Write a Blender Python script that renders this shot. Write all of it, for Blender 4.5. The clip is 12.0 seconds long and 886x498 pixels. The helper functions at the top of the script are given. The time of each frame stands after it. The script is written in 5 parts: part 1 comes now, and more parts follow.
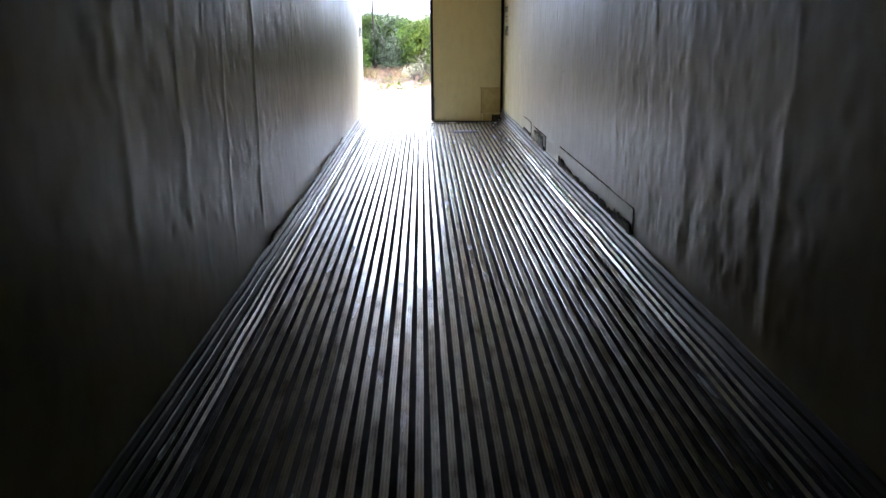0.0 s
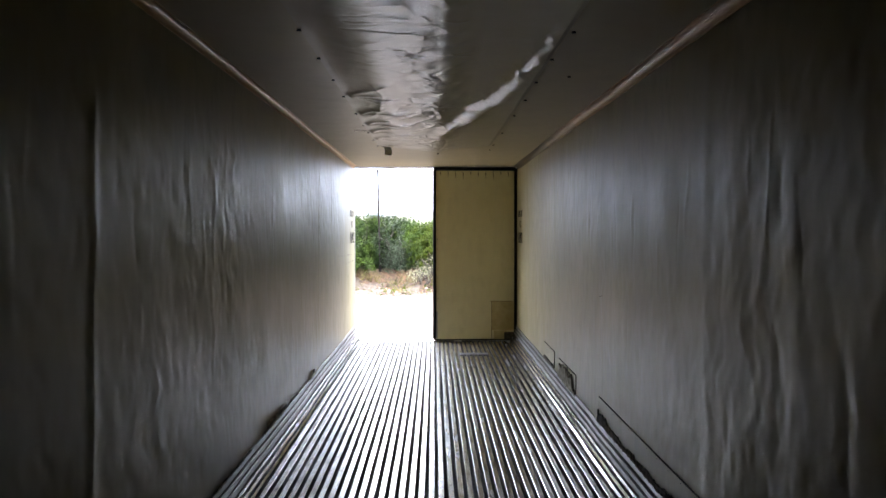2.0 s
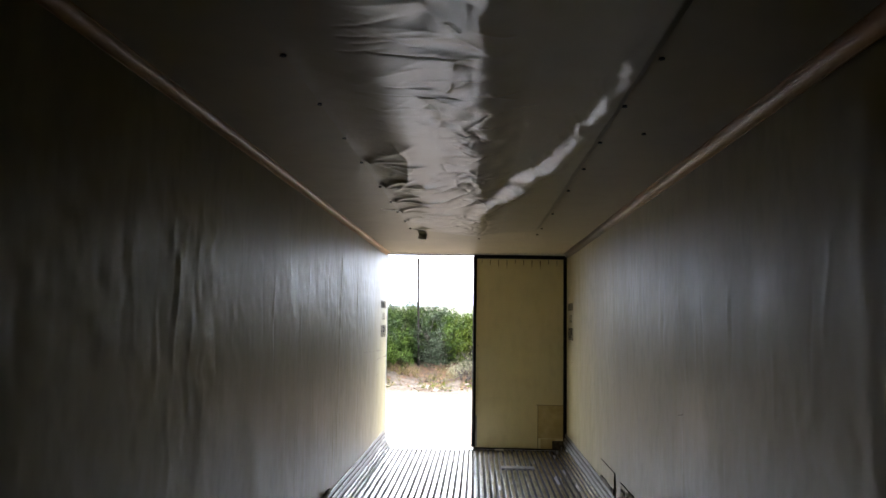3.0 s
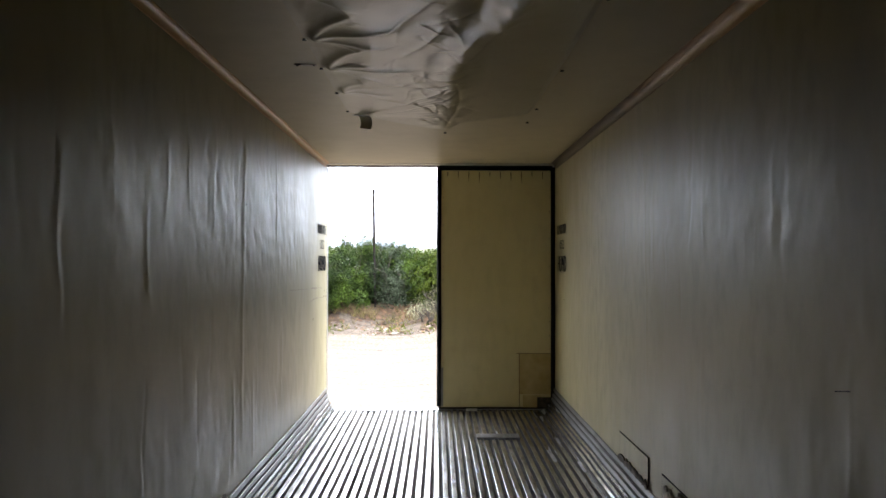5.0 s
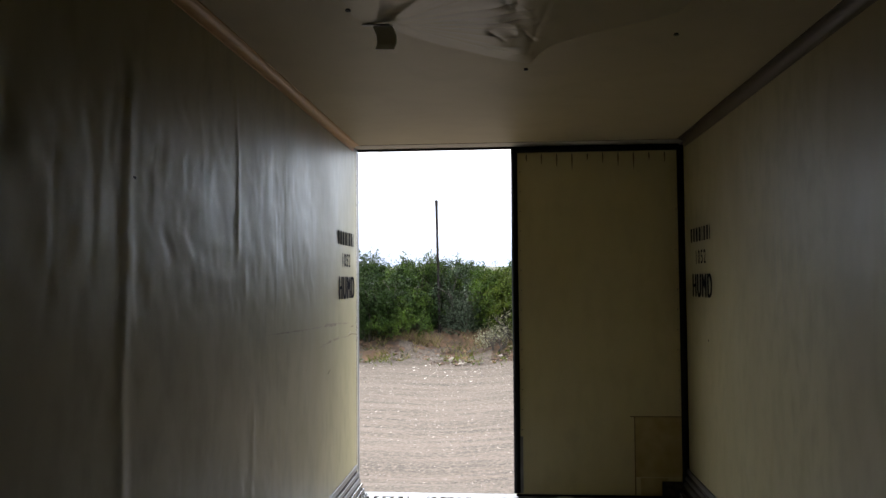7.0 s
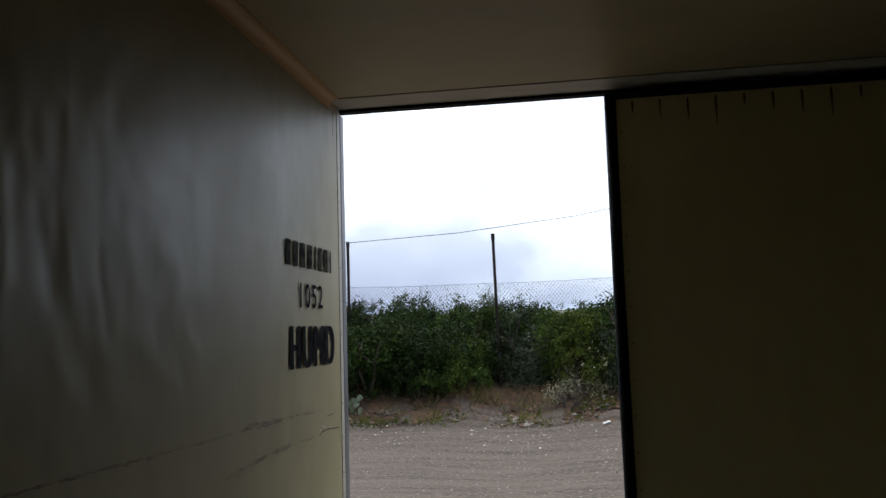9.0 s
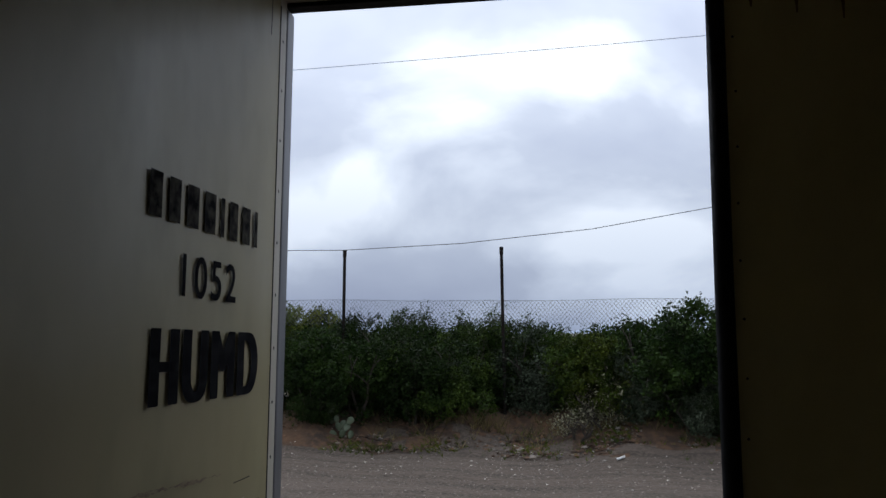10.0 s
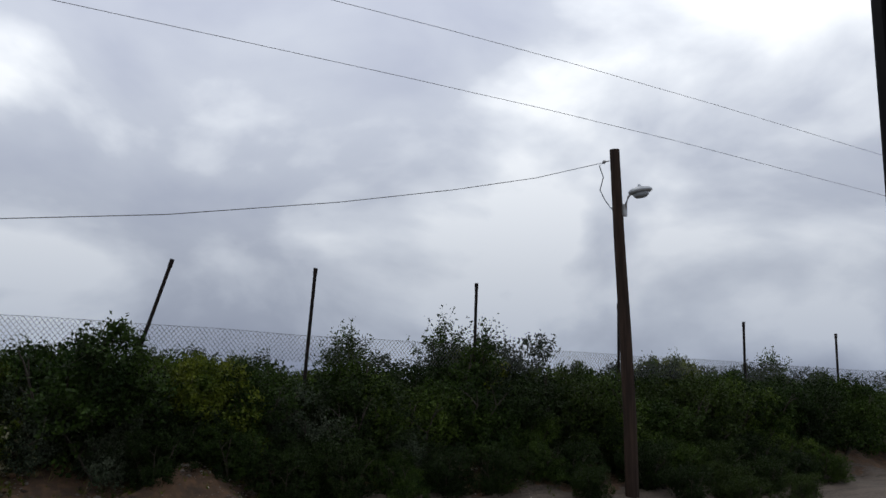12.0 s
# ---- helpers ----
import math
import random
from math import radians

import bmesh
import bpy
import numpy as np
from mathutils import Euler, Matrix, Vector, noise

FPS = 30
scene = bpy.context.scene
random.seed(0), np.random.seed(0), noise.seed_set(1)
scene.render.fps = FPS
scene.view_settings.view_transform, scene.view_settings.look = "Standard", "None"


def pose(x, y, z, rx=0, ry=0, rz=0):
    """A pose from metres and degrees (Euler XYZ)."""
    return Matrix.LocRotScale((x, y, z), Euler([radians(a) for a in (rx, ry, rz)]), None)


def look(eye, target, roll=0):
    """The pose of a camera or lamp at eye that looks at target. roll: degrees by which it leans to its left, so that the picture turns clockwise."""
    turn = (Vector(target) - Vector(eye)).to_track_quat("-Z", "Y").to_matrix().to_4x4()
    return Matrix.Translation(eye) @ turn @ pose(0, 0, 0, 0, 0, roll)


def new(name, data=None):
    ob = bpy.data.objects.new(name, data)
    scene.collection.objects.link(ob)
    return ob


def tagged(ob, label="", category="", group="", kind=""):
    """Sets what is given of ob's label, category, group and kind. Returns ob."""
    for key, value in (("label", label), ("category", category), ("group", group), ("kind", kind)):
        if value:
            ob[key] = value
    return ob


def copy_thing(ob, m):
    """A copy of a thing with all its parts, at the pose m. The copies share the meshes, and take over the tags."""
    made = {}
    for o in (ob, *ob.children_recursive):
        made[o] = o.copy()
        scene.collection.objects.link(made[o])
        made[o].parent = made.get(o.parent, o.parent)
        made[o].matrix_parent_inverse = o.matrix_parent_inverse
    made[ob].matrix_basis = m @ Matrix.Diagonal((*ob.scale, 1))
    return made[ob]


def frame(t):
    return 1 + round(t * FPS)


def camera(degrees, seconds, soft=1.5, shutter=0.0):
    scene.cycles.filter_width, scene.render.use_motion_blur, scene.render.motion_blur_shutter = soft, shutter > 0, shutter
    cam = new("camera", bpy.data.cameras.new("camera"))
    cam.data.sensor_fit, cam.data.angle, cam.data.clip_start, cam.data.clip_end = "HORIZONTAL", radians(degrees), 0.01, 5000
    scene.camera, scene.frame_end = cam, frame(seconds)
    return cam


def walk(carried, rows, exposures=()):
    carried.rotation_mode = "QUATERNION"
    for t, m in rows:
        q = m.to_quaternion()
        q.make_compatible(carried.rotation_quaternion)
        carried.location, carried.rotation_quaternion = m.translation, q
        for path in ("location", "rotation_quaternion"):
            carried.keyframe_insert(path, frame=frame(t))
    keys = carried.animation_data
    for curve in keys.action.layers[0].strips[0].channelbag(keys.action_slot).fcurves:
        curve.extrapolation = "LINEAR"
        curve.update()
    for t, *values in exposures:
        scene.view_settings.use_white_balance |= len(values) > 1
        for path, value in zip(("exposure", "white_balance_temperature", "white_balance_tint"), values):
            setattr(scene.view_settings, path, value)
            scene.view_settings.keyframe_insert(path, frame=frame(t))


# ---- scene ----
cam = camera(57.7, 12.0)
PATH = [
    (0, (-0.193, -14.557, 1.613), (-0.146, -12.628, 1.086), -0.4),
    (0.5, (-0.207, -13.95, 1.604), (-0.217, -11.987, 1.222), 0.8),
    (1, (-0.157, -13.38, 1.614), (-0.098, -11.404, 1.311), -0.6),
    (1.5, (-0.077, -12.834, 1.65), (0.057, -10.848, 1.454), 0.7),
    (2, (-0.012, -12.288, 1.691), (0.009, -10.289, 1.644), 0.0),
    (2.5, (0.044, -11.721, 1.725), (0.046, -9.722, 1.776), 2.1),
    (3, (0.033, -11.148, 1.727), (-0.056, -9.158, 1.905), 0.9),
    (3.2, (0.032, -10.924, 1.726), (-0.033, -8.934, 1.916), 0.4),
    (4.8, (0.009, -9.023, 1.609), (0.045, -7.026, 1.719), -0.2),
    (5, (-0.023, -8.761, 1.594), (-0.011, -6.762, 1.627), 0.1),
    (5.5, (-0.067, -8.077, 1.6), (-0.079, -6.077, 1.628), -2.8),
    (6, (-0.066, -7.424, 1.622), (-0.162, -5.427, 1.664), -1.5),
    (6.5, (-0.087, -6.776, 1.624), (-0.24, -4.783, 1.688), -2.6),
    (7, (-0.063, -6.133, 1.622), (-0.225, -4.141, 1.702), -0.4),
    (7.5, (-0.113, -5.472, 1.621), (-0.385, -3.493, 1.714), -1.3),
    (7.7, (-0.117, -5.218, 1.629), (-0.389, -3.24, 1.743), -1.8),
    (9.3, (-0.261, -3.088, 1.636), (-0.604, -1.127, 1.835), -1.8),
    (9.5, (-0.301, -2.837, 1.62), (-0.707, -0.888, 1.811), -1.1),
    (9.7, (-0.355, -2.543, 1.615), (-0.797, -0.605, 1.838), -0.6),
    (10, (-0.393, -2.153, 1.623), (-0.716, -0.195, 1.867), 0.3),
    (10.2, (-0.398, -1.917, 1.608), (-0.557, 0.064, 1.838), -0.2),
    (10.5, (-0.424, -1.563, 1.613), (-0.443, 0.421, 1.864), 3.2),
    (10.8, (-0.425, -1.17, 1.606), (-0.087, 0.777, 1.918), 0.8),
    (11, (-0.448, -0.893, 1.592), (0.171, 0.977, 1.94), -0.3),
    (11.2, (-0.418, -0.673, 1.578), (0.419, 1.108, 1.932), -3.1),
    (11.5, (-0.372, -0.343, 1.556), (0.59, 1.364, 1.958), -2.4),
    (11.7, (-0.371, -0.224, 1.549), (0.597, 1.475, 1.969), 1.2),
    (11.8, (-0.417, -0.19, 1.544), (0.596, 1.484, 1.959), 0.6),
    (12, (-0.509, -0.121, 1.534), (0.522, 1.555, 1.892), 1.4),
]
walk(cam, [(t, look(eye, target, roll)) for t, eye, target, roll in PATH],
     exposures=[(0.0, 4.1, 6000, 11), (1.5, 3.78, 6300, 11), (3.0, 3.25, 6600, 9), (5.0, 3.0, 6680, 8), (6.5, 2.17, 6600, 7), (7.5, 1.43, 6500, 7), (9.5, -0.05, 6250, 8), (10.5, -0.7, 6100, 9), (11.5, -0.7, 6350, 9), (12.0, -0.9, 6450, 9)])

# ---------------------------------------------------------------- world, sun
world = bpy.data.worlds.new("overcast_sky")
scene.world = world
world.use_nodes = True
wn, wl = world.node_tree.nodes, world.node_tree.links
wn.clear()
w_out = wn.new("ShaderNodeOutputWorld")
w_bg = wn.new("ShaderNodeBackground")
w_sky = wn.new("ShaderNodeTexSky")
w_sky.sky_type = "NISHITA"
w_sky.sun_disc = False
w_sky.sun_elevation = radians(62)
w_sky.sun_rotation = radians(-25)
w_sky.air_density, w_sky.dust_density = 1.5, 3.0
w_co = wn.new("ShaderNodeTexCoord")
w_map = wn.new("ShaderNodeMapping")
w_map.inputs["Scale"].default_value = (1.0, 1.0, 1.75)
w_map.inputs["Location"].default_value = (0.35, 0.2, 0.1)
w_n1 = wn.new("ShaderNodeTexNoise")
w_n1.inputs["Scale"].default_value = 3.4
w_n1.inputs["Detail"].default_value = 7.0
w_n1.inputs["Roughness"].default_value = 0.47
w_n1.inputs["Distortion"].default_value = 0.25
w_ramp = wn.new("ShaderNodeValToRGB")
cr = w_ramp.color_ramp
cr.elements[0].position, cr.elements[0].color = 0.34, (0.48, 0.50, 0.585, 1)
cr.elements[1].position, cr.elements[1].color = 0.63, (1.0, 1.0, 1.0, 1)
e = cr.elements.new(0.48); e.color = (0.58, 0.60, 0.665, 1)
e = cr.elements.new(0.575); e.color = (0.82, 0.833, 0.865, 1)
w_dim = wn.new("ShaderNodeMix"); w_dim.data_type = "RGBA"; w_dim.blend_type = "MULTIPLY"
w_dim.inputs[0].default_value = 1.0
w_dim.inputs[7].default_value = (0.08, 0.08, 0.08, 1)
w_mix = wn.new("ShaderNodeMix"); w_mix.data_type = "RGBA"
w_mix.inputs[0].default_value = 0.86
wl.new(w_co.outputs["Generated"], w_map.inputs[0])
wl.new(w_map.outputs[0], w_n1.inputs["Vector"])
wl.new(w_n1.outputs["Fac"], w_ramp.inputs[0])
wl.new(w_sky.outputs[0], w_dim.inputs[6])
wl.new(w_dim.outputs[2], w_mix.inputs[6])
wl.new(w_ramp.outputs[0], w_mix.inputs[7])
# an overcast sky is brighter overhead than at the horizon
w_sep = wn.new("ShaderNodeSeparateXYZ")
w_el = wn.new("ShaderNodeMapRange")
w_el.inputs["From Min"].default_value, w_el.inputs["From Max"].default_value = 0.0, 0.7
w_hz = wn.new("ShaderNodeValToRGB")
hz = w_hz.color_ramp
hz.elements[0].position, hz.elements[0].color = 0.0, (0.25, 0.285, 0.36, 1)
hz.elements[1].position, hz.elements[1].color = 1.0, (1.0, 1.0, 1.0, 1)
e = hz.elements.new(0.22); e.color = (0.42, 0.44, 0.485, 1)
e = hz.elements.new(0.5); e.color = (0.68, 0.69, 0.71, 1)
wl.new(w_el.outputs[0], w_hz.inputs[0])
wl.new(w_co.outputs["Generated"], w_sep.inputs[0])
wl.new(w_sep.outputs["Z"], w_el.inputs["Value"])
w_up = wn.new("ShaderNodeMix"); w_up.data_type = "RGBA"; w_up.blend_type = "MULTIPLY"
w_up.inputs[0].default_value = 1.0
wl.new(w_mix.outputs[2], w_up.inputs[6])
wl.new(w_hz.outputs[0], w_up.inputs[7])
wl.new(w_up.outputs[2], w_bg.inputs["Color"])
w_bg.inputs["Strength"].default_value = 3.0
wl.new(w_bg.outputs[0], w_out.inputs[0])

sun_data = bpy.data.lights.new("sun", "SUN")
sun_data.energy = 0.6
sun_data.angle = radians(25)
sun_data.color = (1.0, 0.96, 0.9)
sun = new("sun", sun_data)
sun.matrix_world = look((-4, 9, 20), (0, 0, 0))


# ---------------------------------------------------------------- materials
def material(name, base, rough=0.6, metal=0.0, var=None, scale=3.0, stretch=(1, 1, 1), bump=0.0, bump_scale=60.0,
             bump_stretch=None, spec=0.5, rough_var=0.0, fine=None, fine_scale=40.0, per_object=0.0, per_island=0.0, coat=0.0, shift=False, fine_stretch=None, fine_detail=4.0, bump_detail=3.0):
    """A principled surface: base colour mixed with a second one (var) by large noise, a third (fine) by small noise."""
    m = bpy.data.materials.new(name)
    m.use_nodes = True
    n, l = m.node_tree.nodes, m.node_tree.links
    p = n["Principled BSDF"]
    p.inputs["Roughness"].default_value = rough
    p.inputs["Metallic"].default_value = metal
    p.inputs["Specular IOR Level"].default_value = spec
    p.inputs["Coat Weight"].default_value = coat
    co = n.new("ShaderNodeTexCoord")

    vec = co.outputs["Object"]
    if shift:                       # alike pieces get their own stretch of the pattern
        oi = n.new("ShaderNodeObjectInfo")
        mul = n.new("ShaderNodeMath"); mul.operation = "MULTIPLY"; mul.inputs[1].default_value = 61.0
        add = n.new("ShaderNodeVectorMath"); add.operation = "ADD"
        l.new(oi.outputs["Random"], mul.inputs[0])
        l.new(vec, add.inputs[0]); l.new(mul.outputs[0], add.inputs[1])
        vec = add.outputs[0]

    def noise_at(sc, st, detail=3.0):
        mp = n.new("ShaderNodeMapping")
        mp.inputs["Scale"].default_value = st
        t = n.new("ShaderNodeTexNoise")
        t.inputs["Scale"].default_value = sc
        t.inputs["Detail"].default_value = detail
        l.new(vec, mp.inputs[0])
        l.new(mp.outputs[0], t.inputs["Vector"])
        return t.outputs["Fac"]

    def sharpen(sock, lo, hi):
        r = n.new("ShaderNodeMapRange")
        r.inputs["From Min"].default_value, r.inputs["From Max"].default_value = lo, hi
        l.new(sock, r.inputs["Value"])
        return r.outputs[0]

    def mix(fac, a, b):
        x = n.new("ShaderNodeMix"); x.data_type = "RGBA"
        l.new(fac, x.inputs[0])
        for sock, v in ((x.inputs[6], a), (x.inputs[7], b)):
            if isinstance(v, tuple):
                sock.default_value = (*v, 1)
            else:
                l.new(v, sock)
        return x.outputs[2]

    col = base
    big = None
    if var:
        big = sharpen(noise_at(scale, stretch), 0.38, 0.66)
        col = mix(big, base, var)
    if fine:
        col = mix(sharpen(noise_at(fine_scale, fine_stretch or stretch, fine_detail), 0.45, 0.72), col, fine)
    if per_object or per_island:
        hs = n.new("ShaderNodeHueSaturation")
        src = n.new("ShaderNodeObjectInfo").outputs["Random"] if per_object else n.new("ShaderNodeNewGeometry").outputs["Random Per Island"]
        amount = per_object or per_island
        r = n.new("ShaderNodeMapRange")
        r.inputs["To Min"].default_value, r.inputs["To Max"].default_value = 1 - amount, 1 + amount
        l.new(src, r.inputs["Value"])
        l.new(r.outputs[0], hs.inputs["Value"])
        if isinstance(col, tuple):
            hs.inputs["Color"].default_value = (*col, 1)
        else:
            l.new(col, hs.inputs["Color"])
        col = hs.outputs[0]
    if isinstance(col, tuple):
        p.inputs["Base Color"].default_value = (*col, 1)
    else:
        l.new(col, p.inputs["Base Color"])
    if rough_var:
        r = n.new("ShaderNodeMapRange")
        r.inputs["From Min"].default_value, r.inputs["From Max"].default_value = 0.3, 0.7
        r.inputs["To Min"].default_value, r.inputs["To Max"].default_value = rough - rough_var, rough + rough_var
        l.new(noise_at(scale * 2.7, stretch), r.inputs["Value"])
        l.new(r.outputs[0], p.inputs["Roughness"])
    if bump:
        b = n.new("ShaderNodeBump")
        b.inputs["Strength"].default_value = 1.0
        b.inputs["Distance"].default_value = bump
        l.new(noise_at(bump_scale, bump_stretch or stretch, bump_detail), b.inputs["Height"])
        l.new(b.outputs[0], p.inputs["Normal"])
    return m


LINER = material("cream_fibreglass_liner", (0.385, 0.34, 0.185), 0.44, var=(0.33, 0.28, 0.15), scale=1.3, stretch=(1, 1, 0.5), rough_var=0.05,
                 fine=(0.31, 0.272, 0.145), fine_scale=11.0, bump=0.0042, bump_scale=5.0, bump_stretch=(1, 1, 0.7), bump_detail=2.2)
CEILING = material("cream_ceiling_liner", (0.44, 0.37, 0.22), 0.48, var=(0.41, 0.345, 0.20), scale=0.9, fine=(0.40, 0.335, 0.197), fine_scale=5.0,
                   bump=0.004, bump_scale=4.0, bump_detail=2.0)
SHEET = material("sagging_liner_sheet", (0.41, 0.345, 0.21), 0.345, var=(0.37, 0.312, 0.187), scale=1.2, bump=0.002, bump_scale=9.0, bump_detail=2.6)
DOOR = material("yellowed_door_liner", (0.81, 0.73, 0.45), 0.42, var=(0.76, 0.675, 0.40), scale=1.2, stretch=(1, 1, 0.5), fine=(0.73, 0.65, 0.38), fine_scale=8.0,
                bump=0.0008, bump_scale=30.0)
PATCH = material("yellowed_patch_sheet", (0.68, 0.57, 0.29), 0.45, var=(0.50, 0.37, 0.15), scale=4.0, rough_var=0.1)
TRIM = material("brownish_corner_trim", (0.60, 0.37, 0.165), 0.42, var=(0.52, 0.31, 0.13), scale=1.0, stretch=(1, 0.3, 1))


def mouldy_trim():
    """The trim's colour giving way to mould along its length, with a ragged border."""
    m = material("mouldy_corner_trim", (0.74, 0.45, 0.205), 0.42, var=(0.64, 0.385, 0.165), scale=1.0, stretch=(1, 0.3, 1))
    n, l = m.node_tree.nodes, m.node_tree.links
    p = n["Principled BSDF"]
    base = p.inputs["Base Color"].links[0].from_socket
    co = n.new("ShaderNodeTexCoord")
    sep = n.new("ShaderNodeSeparateXYZ")
    no = n.new("ShaderNodeTexNoise")
    no.inputs["Scale"].default_value, no.inputs["Detail"].default_value = 2.2, 6.0
    ad = n.new("ShaderNodeMath"); ad.operation = "MULTIPLY_ADD"; ad.inputs[1].default_value = 2.6
    mr = n.new("ShaderNodeMapRange")
    mr.inputs["From Min"].default_value, mr.inputs["From Max"].default_value = -4.3, -1.9
    mx = n.new("ShaderNodeMix"); mx.data_type = "RGBA"
    mx.inputs[7].default_value = (0.075, 0.052, 0.033, 1)
    l.new(co.outputs["Object"], sep.inputs[0]); l.new(co.outputs["Object"], no.inputs["Vector"])
    l.new(no.outputs["Fac"], ad.inputs[0]); l.new(sep.outputs["Y"], ad.inputs[2])
    l.new(ad.outputs[0], mr.inputs["Value"]); l.new(mr.outputs[0], mx.inputs[0])
    l.new(base, mx.inputs[6]); l.new(mx.outputs[2], p.inputs["Base Color"])
    return m


TRIM_EAST = mouldy_trim()
ALU = material("worn_aluminium", (0.48, 0.48, 0.50), 0.21, metal=1.0, shift=True, var=(0.44, 0.44, 0.455), scale=5.0, stretch=(1, 0.10, 1), rough_var=0.08,
               fine=(0.15, 0.145, 0.14), fine_scale=16.0, fine_stretch=(1, 0.3, 1), bump=0.0006, bump_scale=70.0, bump_stretch=(1, 0.15, 1), per_object=0.12)
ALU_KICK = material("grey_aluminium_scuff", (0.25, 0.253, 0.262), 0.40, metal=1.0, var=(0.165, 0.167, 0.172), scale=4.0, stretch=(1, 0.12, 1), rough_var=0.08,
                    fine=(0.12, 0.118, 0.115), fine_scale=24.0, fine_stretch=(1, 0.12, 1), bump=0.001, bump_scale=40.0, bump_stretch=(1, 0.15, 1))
DARK_BED = material("dark_floor_bed", (0.025, 0.022, 0.02), 0.8, var=(0.06, 0.055, 0.05), scale=9.0, stretch=(1, 0.3, 1), bump=0.002, bump_scale=60.0)
RUBBER = material("black_rubber_seal", (0.007, 0.007, 0.008), 0.6, var=(0.014, 0.014, 0.016), scale=14.0, rough_var=0.1, spec=0.10)
STEEL = material("grey_painted_steel", (0.40, 0.41, 0.42), 0.45, metal=0.6, var=(0.26, 0.25, 0.24), scale=8.0, rough_var=0.1)
WHITE_EDGE = material("off_white_door_edge", (0.52, 0.49, 0.41), 0.5, var=(0.47, 0.435, 0.36), scale=3.0, stretch=(0.4, 1, 0.4), fine=(0.44, 0.40, 0.32), fine_scale=14.0)
CREAM_EDGE = material("dull_cream_edge", (0.125, 0.112, 0.092), 0.6, var=(0.085, 0.076, 0.06), scale=7.0, stretch=(1, 1, 0.3), fine=(0.12, 0.11, 0.09), fine_scale=30.0)
EDGE_STRIP = material("pale_edge_strip", (0.60, 0.58, 0.52), 0.45, var=(0.52, 0.50, 0.44), scale=6.0, stretch=(1, 1, 0.25), fine=(0.45, 0.42, 0.36), fine_scale=26.0)
JAMB_GREY = material("grey_jamb_channel", (0.23, 0.23, 0.245), 0.42, metal=0.2, var=(0.12, 0.12, 0.13), scale=5.0, stretch=(1, 1, 0.3))
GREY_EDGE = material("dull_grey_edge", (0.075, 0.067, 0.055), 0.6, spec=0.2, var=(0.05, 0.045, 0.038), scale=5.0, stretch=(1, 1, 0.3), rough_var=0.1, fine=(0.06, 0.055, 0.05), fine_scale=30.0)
SCREW = material("dark_screw_head", (0.015, 0.014, 0.013), 0.6)
INK = material("black_stencil_paint", (0.008, 0.008, 0.010), 0.95, spec=0.03, var=(0.02, 0.02, 0.022), scale=20.0)
INK_WORN = material("worn_stencil_paint", (0.014, 0.014, 0.016), 0.95, spec=0.03, var=(0.10, 0.095, 0.08), scale=26.0)
TORN = material("dark_torn_foam", (0.03, 0.026, 0.022), 0.9, var=(0.11, 0.09, 0.065), scale=20.0, bump=0.006, bump_scale=60.0)
FOAM = material("exposed_insulation", (0.55, 0.50, 0.40), 0.85, var=(0.22, 0.19, 0.15), scale=18.0, bump=0.006, bump_scale=50.0)
BODY = material("white_trailer_skin", (0.72, 0.72, 0.70), 0.4, var=(0.6, 0.6, 0.58), scale=1.0, rough_var=0.08)
GROUND = material("caliche_gravel_ground", (0.080, 0.061, 0.047), 0.95, var=(0.039, 0.029, 0.021), scale=6.5, stretch=(0.05, 1, 1), fine=(0.104, 0.081, 0.063), fine_scale=16.0, fine_stretch=(1, 1, 1),
                  fine_detail=8.0, bump=0.035, bump_scale=17.0, bump_stretch=(1, 1, 1), bump_detail=8.0)
BANK = material("red_brown_bank_soil", (0.070, 0.039, 0.020), 0.95, var=(0.026, 0.018, 0.012), scale=1.7, fine=(0.105, 0.056, 0.028), fine_scale=8.0, fine_detail=7.0, bump=0.04, bump_scale=9.0, bump_detail=6.0)
BRUSH_FLOOR = material("brushland_floor", (0.05, 0.05, 0.025), 0.95, var=(0.075, 0.06, 0.037), scale=0.4, fine=(0.035, 0.042, 0.018), fine_scale=3.0)
STONE = material("pale_limestone", (0.17, 0.148, 0.127), 0.9, var=(0.12, 0.10, 0.08), scale=8.0, per_island=0.6, bump=0.004, bump_scale=60.0)
CHIP = material("white_stone_chip", (0.46, 0.43, 0.38), 0.85, var=(0.30, 0.27, 0.23), scale=9.0, per_island=0.5)
CLOD = material("crumbled_bank_soil", (0.10, 0.056, 0.031), 0.95, var=(0.055, 0.036, 0.024), scale=6.0, per_island=0.55, bump=0.004, bump_scale=50.0)
POST = material("dark_rusted_pipe", (0.008, 0.007, 0.007), 0.8, spec=0.15, var=(0.016, 0.010, 0.008), scale=9.0, rough_var=0.1)
CHAIN = material("galvanised_chain_link", (0.085, 0.087, 0.09), 0.6, metal=0.3)
WIRE = material("aged_power_cable", (0.05, 0.05, 0.055), 0.6)
WOOD = material("weathered_pole_wood", (0.022, 0.015, 0.012), 0.9, spec=0.15, var=(0.042, 0.027, 0.02), scale=6.0, stretch=(3, 3, 0.2), bump=0.006, bump_scale=40.0, bump_stretch=(4, 4, 0.2))
LAMP_GREY = material("grey_lamp_housing", (0.42, 0.45, 0.47), 0.4, metal=0.3, var=(0.33, 0.35, 0.37), scale=9.0)
LENS = material("clouded_lamp_lens", (0.32, 0.35, 0.37), 0.25)
TRUNK = material("grey_brown_bark", (0.030, 0.024, 0.018), 0.9, var=(0.05, 0.04, 0.03), scale=20.0, bump=0.004, bump_scale=60.0)
